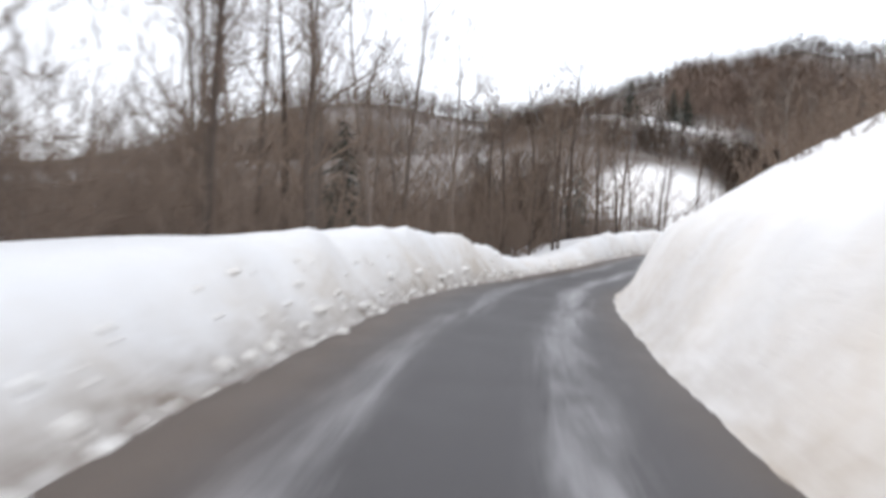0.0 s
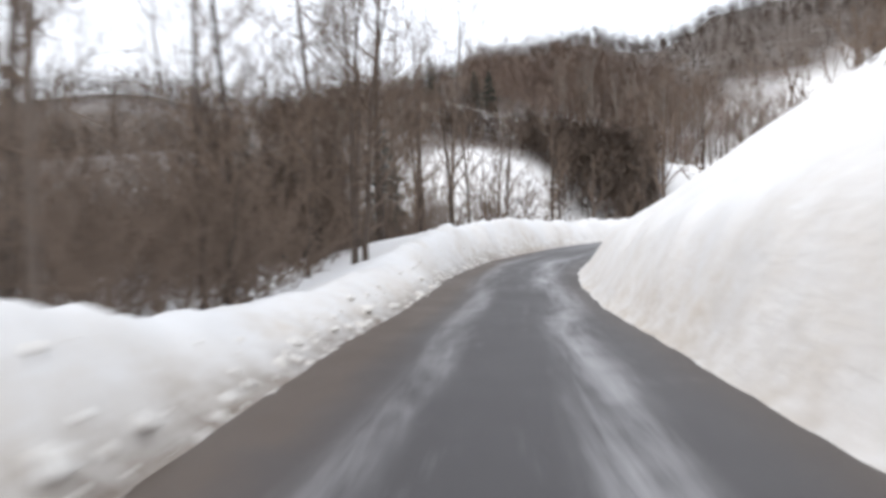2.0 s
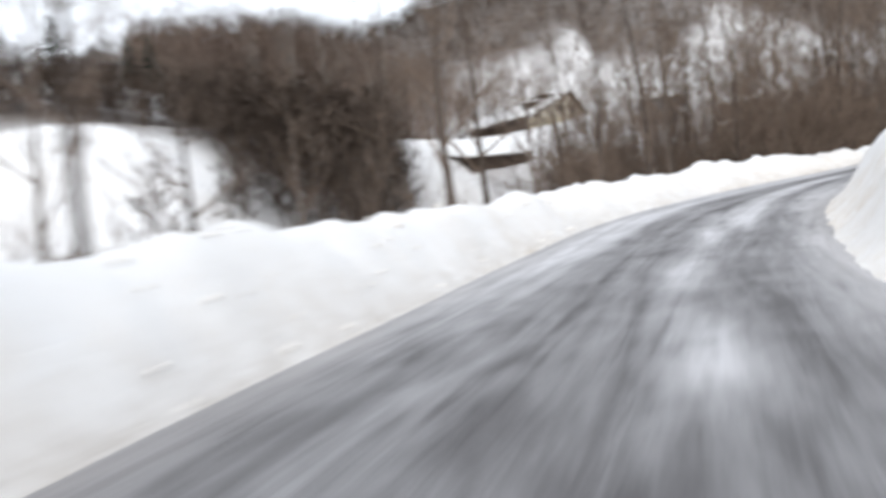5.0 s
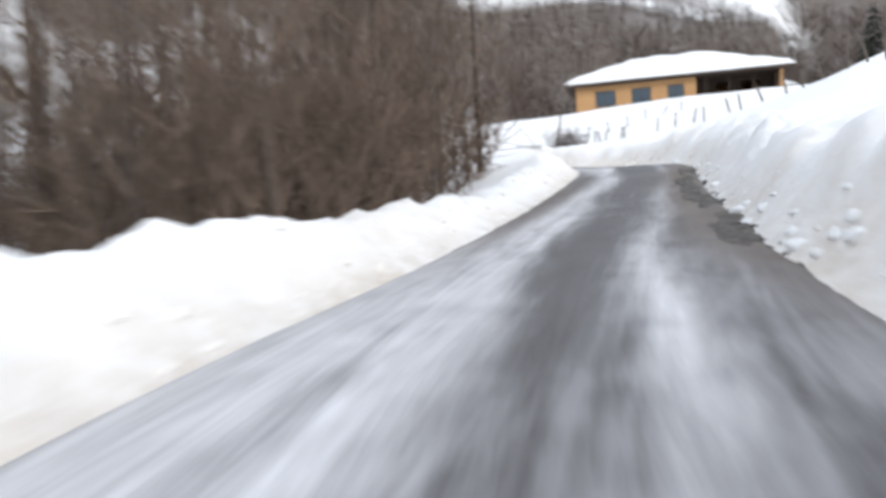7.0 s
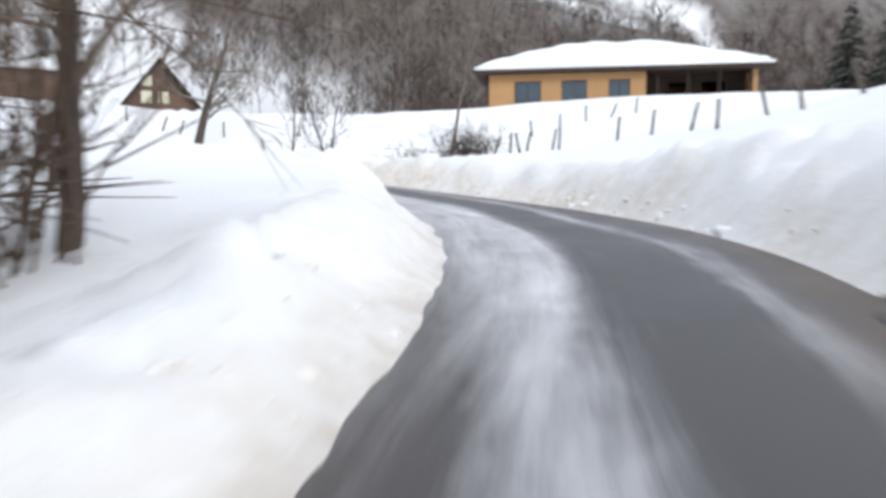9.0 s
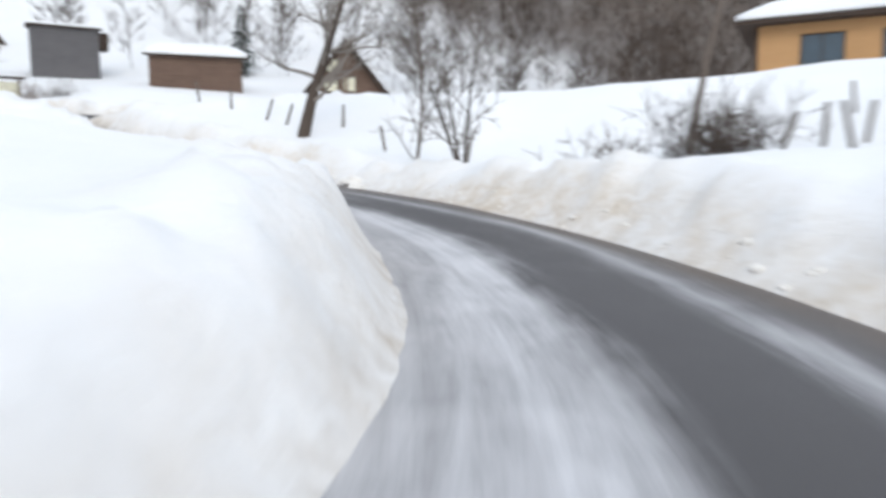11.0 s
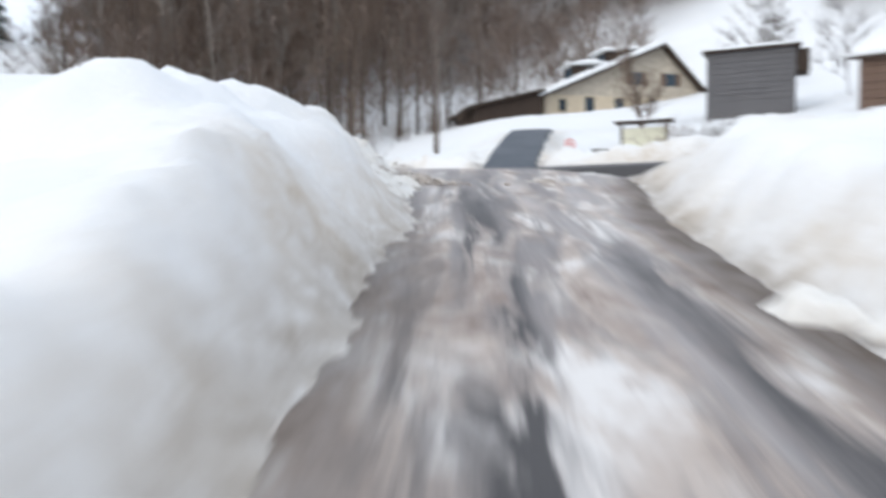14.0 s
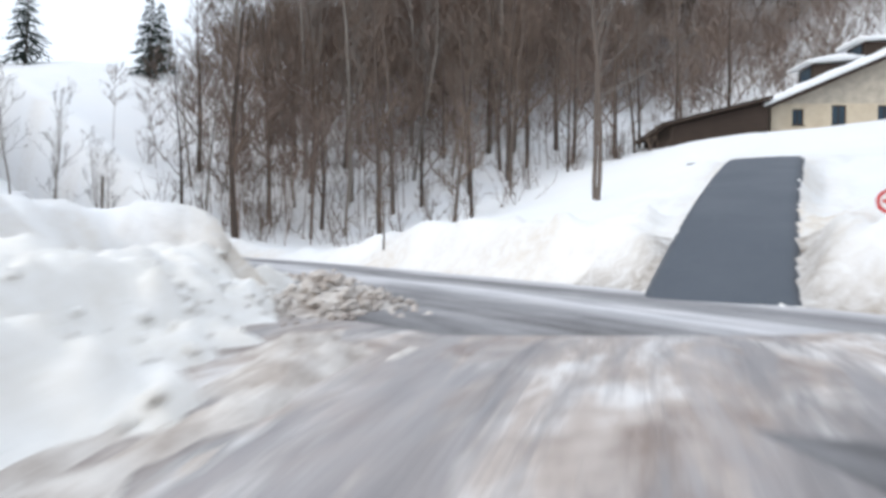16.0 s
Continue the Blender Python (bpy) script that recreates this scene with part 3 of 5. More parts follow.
def strip(name, c, n, h, s, mat, lift, label, snow, slush, spill=0.45, grit=None):
    """A road surface laid along a line; snow and slush say how much lies on it."""
    across = np.linspace(-1, 1, 33)
    verts, faces, uv, sn, sl, gr = [], [], [], [], [], []
    for k in range(len(c)):
        for a in across:
            d = a * (h[k] + spill)
            verts.append((c[k, 0] + n[k, 0] * d, c[k, 1] + n[k, 1] * d, c[k, 2] + lift + 0.03 * (1 - a * a) - 0.16 * max(0, abs(a) - 0.84) / 0.16 - (0.5 if abs(a) > 0.99 else 0)))
            uv.append((d, s[k]))
            sn.append(snow(s[k], d, h[k]))
            sl.append(slush(s[k], d, h[k]))
            gr.append(grit(s[k], d, h[k]) if grit else 0.0)
    w = len(across)
    for k in range(len(c) - 1):
        for a in range(w - 1):
            i = k * w + a
            faces.append((i, i + 1, i + w + 1, i + w))
    me = mesh_from(name, verts, faces, [mat])
    lay = me.uv_layers.new(name="UVMap")
    li = np.empty(len(me.loops), int)
    me.loops.foreach_get("vertex_index", li)
    lay.data.foreach_set("uv", np.array(uv, np.float32)[li].ravel())
    me.attributes.new("snow", "FLOAT", "POINT").data.foreach_set("value", np.array(sn, np.float32))
    me.attributes.new("grit", "FLOAT", "POINT").data.foreach_set("value", np.array(gr, np.float32))
    me.attributes.new("slush", "FLOAT", "POINT").data.foreach_set("value", np.array(sl, np.float32))
    return tagged(new(name, me), label, "road", kind="structure")


def span(s, lo, hi, soft=5.0):
    return max(0.0, min(1.0, (s - lo) / soft + 0.5, (hi - s) / soft + 0.5))


def road_snow(s, d, h):
    base = np.interp(s, [0, 30, 50, 60, 78, 88, 98, 106, 116, 124, 132, 140, 150], [0.32, 0.34, 0.5, 0.68, 0.70, 0.50, 0.40, 0.40, 0.42, 0.46, 0.64, 0.84, 0.98])
    base += float(np.interp(s, [0, 46, 60, 78, 86], [0.0, 0.02, 0.32, 0.30, 0.05])) * math.exp(-((abs(d) - h) / 0.45) ** 2)
    # packed tracks, and the ridges that wheels left between them
    sway = 0.16 * math.sin(s * 0.31) + 0.08 * math.sin(s * 0.83)
    e = d + sway
    base += span(s, -30, 50) * (0.44 * math.exp(-((e - 1.0) / 0.38) ** 2) + 0.34 * math.exp(-((e + 0.75) / 0.30) ** 2))
    base += 0.5 * span(s, 58, 78) * math.exp(-((e - 0.85) / 0.22) ** 2) * (0.6 + 0.4 * math.sin(s * 1.7))
    base += span(s, 80, 126) * (0.62 * math.exp(-((e + 0.85) / 0.44) ** 2) + 0.46 * math.exp(-((e - 0.85) / 0.24) ** 2)) - 0.12 * span(s, 80, 126) * math.exp(-(e / 0.35) ** 2)
    base += 0.5 * span(s, 64, 88, 8) * max(0, min(1, (-d - 0.6) / 0.7))
    base += 0.75 * span(s, 102, 122, 8) * max(0, min(1, (-d - 0.55) / 0.45))
    # slushy ruts where the road climbs to the crossing
    wave = e + 0.1 * math.sin(s * 0.9)
    base += span(s, 125, 141, 6) * (0.26 * math.cos(wave * 4.4 - 0.6) + 0.16 * math.cos(wave * 9.7 + 0.3 * s))
    base += 1.1 * span(s, 69, 78, 3) * math.exp(-((d - 1.0 + 0.05 * (s - 72)) / 0.2) ** 2)
    base += 0.5 * span(s, 129, 142) * max(0, min(1, (d - 0.55) / 0.5))
    return max(0.0, min(1.0, base))


def road_slush(s, d, h):
    return float(np.interp(s, [-20, 0, 60, 80, 122, 132, 150], [0.35, 0.3, 0.15, 0.1, 0.25, 1.1, 1.0]))


def road_grit(s, d, h):
    left = np.interp(s, [-20, 0, 12, 22, 30, 46, 56, 84, 89, 94, 98, 112, 126, 134, 142], [1, 1.2, 1.0, 0.7, 1.6, 1.5, 0.3, 0.12, 0.6, 0.7, 0.2, 0.1, 0.25, 0.6, 0.9])
    right = np.interp(s, [-20, 20, 50, 82, 88, 98, 106, 116, 132], [0.5, 0.5, 0.2, 0.2, 1.5, 1.4, 0.5, 0.8, 0.8])
    wide = (0.7 if s < 52 else 0.5) if d < 0 else 0.34 + 0.3 * span(s, 84, 101)
    return float(1.15 * (left if d < 0 else right) * math.exp(-((min(abs(d) - h, 0) - 0.02) / wide) ** 2))


build_ground()
strip("road", road_c, road_n, road_h, road_s, ROAD, 0.0, "narrow grey asphalt road streaked with packed snow", road_snow, road_slush, 0.45, road_grit)
strip("crossing_road", cross_c, cross_n, cross_h, cross_s, ROAD, 0.012, "asphalt crossing road covered with thin slushy snow", lambda s, d, h: max(0.0, 0.92 + 0.2 * math.cos(d * 2.6 + 0.5 * math.sin(s * 0.5)) - (0.30 * max(0.0, -d - 1.0) if 60 < s < 100 else 0.0)), lambda s, d, h: 0.45)
strip("drive", drive_c, drive_n, drive_h, drive_s, DRIVE, 0.03, "steep wet asphalt drive cleared between snow walls", lambda s, d, h: 0.12, lambda s, d, h: 0.1, 0.15)


# ---- helpers for things ----
def bm_mesh(name, bm, mats, smooth=False):
    me = bpy.data.meshes.new(name)
    bmesh.ops.recalc_face_normals(bm, faces=bm.faces)
    bm.to_mesh(me)
    bm.free()
    for m in mats if isinstance(mats, (list, tuple)) else [mats]:
        me.materials.append(m)
    if smooth:
        me.polygons.foreach_set("use_smooth", [True] * len(me.polygons))
    return me


def part(name, bm, material, parent, label="", smooth=False):
    ob = new(name, bm_mesh(name, bm, material, smooth))
    ob.parent = parent
    return tagged(ob, label) if label else ob


def root(name, m, label, category, group=""):
    ob = new(name)
    ob.empty_display_size = 0.3
    ob.matrix_world = m
    return tagged(ob, label, category, group)


def box(x0, x1, y0, y1, z0, z1, bevel=0.0, bm=None):
    own = bm or bmesh.new()
    g = bmesh.ops.create_cube(own, size=1.0, matrix=Matrix.LocRotScale(((x0 + x1) / 2, (y0 + y1) / 2, (z0 + z1) / 2), None, (x1 - x0, y1 - y0, z1 - z0)))
    if bevel:
        es = list({e for v in g["verts"] for e in v.link_edges})
        bmesh.ops.bevel(own, geom=es, offset=bevel, segments=2, affect="EDGES")
    return own


def prism(profile, y0, y1, bm=None):
    """A closed outline in x and z, drawn out from y0 to y1."""
    own = bm or bmesh.new()
    a = [own.verts.new((x, y0, z)) for x, z in profile]
    b = [own.verts.new((x, y1, z)) for x, z in profile]
    own.faces.new(a)
    own.faces.new(b[::-1])
    for i in range(len(profile)):
        j = (i + 1) % len(profile)
        own.faces.new((a[i], a[j], b[j], b[i]))
    return own


def wall_with_holes(x0, x1, z0, z1, holes, y0=0.0, thick=0.3):
    """A wall in the xz plane with openings that go through it."""
    bm = bmesh.new()
    xs = sorted({x0, x1, *[h[0] for h in holes], *[h[1] for h in holes]})
    zs = sorted({z0, z1, *[h[2] for h in holes], *[h[3] for h in holes]})
    for a, b in zip(xs, xs[1:]):
        for c, d in zip(zs, zs[1:]):
            if not any(h[0] <= (a + b) / 2 <= h[1] and h[2] <= (c + d) / 2 <= h[3] for h in holes):
                box(a, b, y0, y0 + thick, c, d, 0, bm)
    bmesh.ops.remove_doubles(bm, verts=bm.verts, dist=0.0005)
    return bm


def window(parent, x0, x1, z0, z1, y=0.12, frame_mat=DARKWOOD, bars=1):
    w = part("window", box(x0, x1, y, y + 0.06, z0, z1), GLASS, parent, "dark reflecting window pane")
    f = bmesh.new()
    for a, b, c, d in ((x0 - 0.02, x0 + 0.07, z0, z1), (x1 - 0.07, x1 + 0.02, z0, z1), (x0, x1, z1 - 0.07, z1 + 0.02), (x0, x1, z0 - 0.02, z0 + 0.07)):
        box(a, b, y - 0.05, y + 0.02, c, d, 0, f)
    for k in range(1, bars + 1):
        xm = x0 + (x1 - x0) * k / (bars + 1)
        box(xm - 0.03, xm + 0.03, y - 0.045, y + 0.02, z0, z1, 0, f)
    part("window_frame", f, frame_mat, w)
    part("window_sill", box(x0 - 0.08, x1 + 0.08, -0.08, 0.1, z0 - 0.07, z0 - 0.021, 0.01), frame_mat, w)
    return w


def snow_slab(outline, z_of, thick, seed, cuts=10):
    """A lumpy layer of snow over a roof: outline as x0, x1, y0, y1, and the roof's height as a function."""
    x0, x1, y0, y1 = outline
    nx = max(6, int((x1 - x0) / 0.45))
    ny = max(6, int((y1 - y0) / 0.45))
    verts, faces = [], []
    for layer in (0, 1):
        for j in range(ny + 1):
            for i in range(nx + 1):
                x, y = x0 + (x1 - x0) * i / nx, y0 + (y1 - y0) * j / ny
                e = min(min(i, nx - i) / 1.5, min(j, ny - j) / 1.5, 1.0)
                t = thick * (0.45 + 0.55 * e) * (1 + 0.5 * noise.noise((x * 0.6 + seed, y * 0.6, seed)))
                verts.append((x, y, z_of(x, y) + (t if layer else 0.004)))
    w = nx + 1
    n = w * (ny + 1)
    for j in range(ny):
        for i in range(nx):
            k = j * w + i
            faces.append((n + k, n + k + 1, n + k + w + 1, n + k + w))
            faces.append((k + w, k + w + 1, k + 1, k))
    rim = [i for i in range(nx)] + [nx + j * w for j in range(ny)] + [ny * w + i for i in range(nx, 0, -1)] + [j * w for j in range(ny, 0, -1)]
    for a, b in zip(rim, rim[1:] + rim[:1]):
        faces.append((a, b, n + b, n + a))
    bm = bmesh.new()
    vs = [bm.verts.new(v) for v in verts]
    for f in faces:
        bm.faces.new([vs[i] for i in f])
    return bm


# ---- bare trees ----
class Limbs:
    """Collects tapered tubes."""

    def __init__(self):
        self.v, self.f = [], []

    def tube(self, pts, radii, sides_n):
        base = len(self.v)
        for k, (p, r) in enumerate(zip(pts, radii)):
            d = (pts[min(k + 1, len(pts) - 1)] - pts[max(k - 1, 0)]).normalized()
            u = d.orthogonal().normalized()
            w = d.cross(u)
            for a in range(sides_n):
                t = 2 * math.pi * a / sides_n
                q = p + (u * math.cos(t) + w * math.sin(t)) * r
                self.v.append((q.x, q.y, q.z))
        for k in range(len(pts) - 1):
            for a in range(sides_n):
                b = (a + 1) % sides_n
                i = base + k * sides_n
                self.f.append((i + a, i + b, i + sides_n + b, i + sides_n + a))

    def mesh(self, name, mat):
        return mesh_from(name, self.v, self.f, [mat])


def bend(rng, d, amount, up=0.0):
    v = Vector((rng.gauss(0, amount), rng.gauss(0, amount), rng.gauss(0, amount) + up))
    return (d + v).normalized()


def grow(rng, out, p, d, length, r, segs, sides_n, amount, up, tip=0.25):
    pts, radii = [p.copy()], [r]
    for k in range(segs):
        d = bend(rng, d, amount, up)
        p = p + d * (length / segs)
        pts.append(p.copy())
        radii.append(r * (1 - (1 - tip) * (k + 1) / segs))
    out.tube(pts, radii, sides_n)
    return pts, radii, d


def tree_meshes(seed, height, radius, first=0.25, spread=0.75, n1=12, n2=5, n3=5, up=0.12, stems=1, lean=0.05, pollard=False):
    """Trunk and crown of one leafless tree."""
    rng = random.Random(seed)
    trunk, crown = Limbs(), Limbs()
    for st in range(stems):
        d0 = Vector((rng.gauss(0, lean + 0.12 * (stems > 1)), rng.gauss(0, lean + 0.12 * (stems > 1)), 1)).normalized()
        p0 = Vector((rng.uniform(-0.25, 0.25), rng.uniform(-0.25, 0.25), -0.5)) if stems > 1 else Vector((0, 0, -0.5))
        h = height * rng.uniform(0.85, 1.05)
        r0 = radius * (0.7 if stems > 1 else 1)
        pts, radii, _ = grow(rng, trunk, p0, d0, h + 0.5, r0, 9, 7, 0.05, 0.04, 0.12)
        for k in range(n1):
            f = first + (1 - first) * (k + rng.random()) / n1
            i = min(int(f * 9), 8)
            u = f * 9 - i
            p = pts[i].lerp(pts[i + 1], u)
            r = radii[i] * (1 - u) + radii[i + 1] * u
            az = rng.uniform(0, 2 * math.pi)
            el = rng.uniform(0.35, 0.9)
            d = Vector((math.cos(az) * spread, math.sin(az) * spread, el)).normalized()
            ln = h * rng.uniform(0.22, 0.40) * (1.15 - 0.75 * f)
            if pollard:
                ln *= 1.3
            bp, br, bd = grow(rng, crown, p, d, ln, max(r * 0.5, 0.018), 4, 5, 0.16, up, 0.2)
            for j in range(n2):
                g = rng.uniform(0.25, 1.0) * 4
                bi = min(int(g), 3)
                q = bp[bi].lerp(bp[bi + 1], g - bi)
                d2 = bend(rng, bd, 0.55, 0.15)
                sp, sr, sd = grow(rng, crown, q, d2, ln * rng.uniform(0.3, 0.55), max(br[bi] * 0.5, 0.011), 2, 3, 0.2, up, 0.3)
                for _ in range(n3):
                    q2 = sp[rng.randrange(1, 3)]
                    grow(rng, crown, q2, bend(rng, sd, 0.6, 0.1), ln * rng.uniform(0.14, 0.34), 0.009, 1, 3, 0.1, up, 0.3)
    return trunk, crown


def make_tree(name, trunk, crown, bark, twig, label, category="tree", group=""):
    ob = root(name, Matrix.Identity(4), label, category, group)
    for nm, data in (("trunk", trunk.mesh("trunk", bark)), ("crown", crown.mesh("crown", twig))):
        o = new(nm, data)
        o.parent = ob
    return ob


def stand(ob, x, y, turn=0.0, size=1.0, z=None, sink=0.15, tilt=(0, 0)):
    zz = ground_at(x, y) if z is None else z
    ob.matrix_world = pose(x, y, zz - sink, tilt[0], tilt[1], turn) @ Matrix.Scale(size, 4)
    return ob


def place_copy(ob, x, y, turn, size, z=None, sink=0.15):
    zz = ground_at(x, y) if z is None else z
    c = copy_thing(ob, pose(x, y, zz - sink, 0, 0, turn))
    c.scale = (size, size, size)
    return c


rng = random.Random(11)
kinds = []
WOOD_LABEL = "tall leafless tree with grey-brown bark in the roadside wood"
specs = [
    (15.0, 0.17, 0.25, 0.55, 15, 5, 5, BARK, TWIG), (12.0, 0.14, 0.22, 0.7, 14, 5, 6, BARK_DARK, TWIG), (16.5, 0.19, 0.35, 0.5, 14, 5, 5, BARK_PALE, TWIG_GREY),
    (10.0, 0.11, 0.15, 0.65, 14, 5, 6, BARK, TWIG), (13.0, 0.20, 0.2, 0.85, 14, 6, 6, BARK_DARK, TWIG), (8.0, 0.08, 0.12, 0.55, 13, 5, 5, BARK_DARK, TWIG), (14.0, 0.13, 0.4, 0.4, 12, 5, 5, BARK_PALE, TWIG_GREY),
]
for i, (h, r, first, spread, n1, n2, n3, bark, twig) in enumerate(specs):
    tr, cr = tree_meshes(100 + i, h, r, first, spread, n1, n2, n3)
    kinds.append(make_tree("bare_tree", tr, cr, bark, twig, WOOD_LABEL, "tree", "trees of the roadside wood"))


def scatter_wood(count, accept, sizes=(0.75, 1.15), pick=None, gap=1.6, first=()):
    """Stands copies of the bare trees where accept() lets them."""
    done, tries = list(first), 0
    made = 0
    while made < count and tries < count * 60:
        tries += 1
        p = accept(rng)
        if p is None:
            continue
        x, y = p
        if any((x - a) ** 2 + (y - b) ** 2 < gap * gap for a, b in done):
            continue
        done.append((x, y))
        src = kinds[rng.choice(pick)] if pick else rng.choice(kinds)
        if src not in used:
            used.append(src)
            stand(src, x, y, rng.uniform(0, 360), rng.uniform(*sizes))
        else:
            place_copy(src, x, y, rng.uniform(0, 360), rng.uniform(*sizes))
        made += 1
    return done


def spots_in(count, accept, gap, seed):
    """Places for the trees of a wood, no two closer than gap."""
    r = random.Random(seed)
    out = []
    for _ in range(count * 60):
        p = accept(r)
        if p and all((p[0] - a) ** 2 + (p[1] - c) ** 2 > gap * gap for a, c in out):
            out.append(p)
        if len(out) == count:
            break
    return np.array(out)


used = []


def gap_view(x, y):
    """The clearing that opens from the bend to the far snowfield."""
    az = math.degrees(math.atan2(x + 8.5, y - 5.0))
    az2 = math.degrees(math.atan2(x - 1.1, y - 17.6))
    return (5 < az < 16 and y > 12) or (10 < az2 < 30 and y > 20)


def west_wood(r):
    s = r.uniform(-22, 104)
    i = int(np.argmin(np.abs(road_s - s)))
    near = np.interp(s, [-20, 20, 34, 60, 80, 90, 104], [7.5, 6.5, 5.6, 6.2, 5.6, 4.8, 6.5])
    far = np.interp(s, [-20, 34, 60, 80, 104], [40, 34, 28, 26, 24])
    d = near + (far - near) * r.random() ** 1.6
    if 60 < s < 86 and r.random() < 0.8:
        return None
    x, y = road_c[i, 0] - road_n[i, 0] * d, road_c[i, 1] - road_n[i, 1] * d
    if np.exp(-(((x + 24) / 9) ** 2 + ((y - 42) / 9) ** 2)) > 0.4 and r.random() < 0.7:
        return None
    if gap_view(x, y) and r.random() < 0.85:
        return None
    if np.min((road_c[:, 0] - x) ** 2 + (road_c[:, 1] - y) ** 2) < 14:
        return None
    return x, y


scatter_wood(160, west_wood, (0.55, 1.1), [0, 1, 3, 4, 5, 0, 1, 3, 6], 1.5)


def vale_wood(r):
    x, y = r.uniform(-60, -6), r.uniform(28, 76)
    if gap_view(x, y):
        return None
    if ((x + 25) / 11) ** 2 + ((y - 43) / 10) ** 2 < 1:
        return None
    return x, y


def bend_wood(r):
    i = int(np.argmin(np.abs(road_s - r.uniform(84, 101))))
    d = 4.6 + 15 * r.random()
    x, y = road_c[i, 0] - road_n[i, 0] * d, road_c[i, 1] - road_n[i, 1] * d
    return None if gap_view(x, y) and r.random() < 0.65 else (x, y)


scatter_wood(92, bend_wood, (0.45, 0.75), [0, 1, 3, 4, 5], 1.2)


def ravine_wood(r):
    x, y = r.uniform(-24, 27), r.uniform(84, 116)
    if y < 86 + max(0, (x + 1)) * 1.3 or (x > 14 and y < 104) or x < -24 + (122 - y) * 0.25:
        return None
    if x < 30.8 - (y - 63.7) * 1.41 and r.random() < 0.75:
        return None
    return x, y


scatter_wood(54, ravine_wood, (0.7, 1.3), [0, 1, 2, 3, 4, 4, 6], 1.9)


def meadow_edge(r):
    x, y = r.uniform(36, 110), r.uniform(60, 125)
    if y < 100 - (x - 36) * 0.42:
        return None
    return x, y


def house_wood(r):
    x, y = r.uniform(66, 118), r.uniform(30, 92)
    if (x - 60.3) * 0.9 + (y - 53.1) * 0.44 < 12 and y > 28:
        return None
    return x, y


# ---- undergrowth: stems and brush that nobody could count ----
def brush(name, spots, seed, label, mat, height=(1.6, 3.6), stems=9, twigs=6):
    r = random.Random(seed)
    out = Limbs()
    for x, y in spots:
        z = ground_at(x, y) - 0.15
        h = r.uniform(*height)
        for _ in range(stems):
            d = Vector((r.gauss(0, 0.4), r.gauss(0, 0.4), 1)).normalized()
            p = Vector((x + r.gauss(0, 0.35), y + r.gauss(0, 0.35), z))
            pts, _, dd = grow(r, out, p, d, h * r.uniform(0.6, 1.0), 0.022, 3, 3, 0.16, 0.05, 0.3)
            for _ in range(twigs):
                grow(r, out, pts[r.randrange(1, 4)], bend(r, dd, 0.55), h * r.uniform(0.15, 0.35), 0.015, 1, 3, 0.1, 0.05, 0.3)
    return tagged(new(name, out.mesh(name, mat)), label, "undergrowth", kind="stuff")


spots = []
while len(spots) < 480:
    p = west_wood(rng)
    if p:
        spots.append(p)
spots += [p for p in (bend_wood(rng) for _ in range(190)) if p]
brush("undergrowth", spots, 5, "dense brown leafless brush below the roadside trees", TWIG, (1.8, 5.0), 10, 8)
spots = [p for p in (bend_wood(rng) for _ in range(150)) if p]
brush("undergrowth", spots, 9, "tall dark brown thicket where the road bends", TWIG_DARK, (2.5, 5.2), 9, 8)
spots = []
while len(spots) < 90:
    p = ravine_wood(rng)
    if p:
        spots.append((p[0], p[1] - 2))
brush("undergrowth", spots, 6, "brown leafless brush along the wooded ravine", TWIG, (1.5, 3.5), 9, 6)


# ---- far woods on the hills ----
def simple_trees(name, x, y, rad, seed, label, mat, fan=3, boughs=9, tall=(7, 13), low=0.12):
    """Thin trunks with upward boughs that fan out into twigs, in one mesh."""
    r = random.Random(seed)
    z = ground_height(x, y)
    verts, faces = [], []

    def sliver(p, q, w, a):
        b = len(verts)
        verts.extend([(p[0] - w * math.sin(a), p[1] + w * math.cos(a), p[2]), (p[0] + w * math.sin(a), p[1] - w * math.cos(a), p[2]), q])
        faces.append((b, b + 1, b + 2))
    for px, py, pz, pr in zip(x, y, z, rad):
        h = r.uniform(*tall) * r.choice((0.6, 0.85, 1.0, 1.1))
        w = 0.032 + 0.00020 * pr
        lx, ly = r.gauss(0, 0.07) * h, r.gauss(0, 0.07) * h
        b = len(verts)
        for k in range(3):
            a = k * 2.09
            verts.append((px + w * math.cos(a), py + w * math.sin(a), pz - 0.5))
        verts.append((px + lx, py + ly, pz + h))
        faces.extend([(b, b + 1, b + 3), (b + 1, b + 2, b + 3), (b + 2, b, b + 3)])
        for _ in range(boughs):
            f = r.uniform(low, 0.92)
            a = r.uniform(0, 6.28)
            ln = h * r.uniform(0.18, 0.34) * (1.15 - 0.6 * f)
            p = (px + lx * f, py + ly * f, pz + h * f)
            up = r.uniform(0.3, 1.1)
            q = (p[0] + ln * math.cos(a), p[1] + ln * math.sin(a), p[2] + ln * up)
            sliver(p, q, w * 0.85, a)
            for _ in range(fan):
                g = r.uniform(0.3, 0.9)
                m = (p[0] + (q[0] - p[0]) * g, p[1] + (q[1] - p[1]) * g, p[2] + (q[2] - p[2]) * g)
                a2 = a + r.gauss(0, 0.9)
                l2 = ln * r.uniform(0.35, 0.7)
                sliver(m, (m[0] + l2 * math.cos(a2), m[1] + l2 * math.sin(a2), m[2] + l2 * r.uniform(0.1, 1.3)), w * 0.7, a2)
    ob = new(name, mesh_from(name, verts, faces, [mat], False))
    return tagged(ob, label, "woods", kind="stuff")


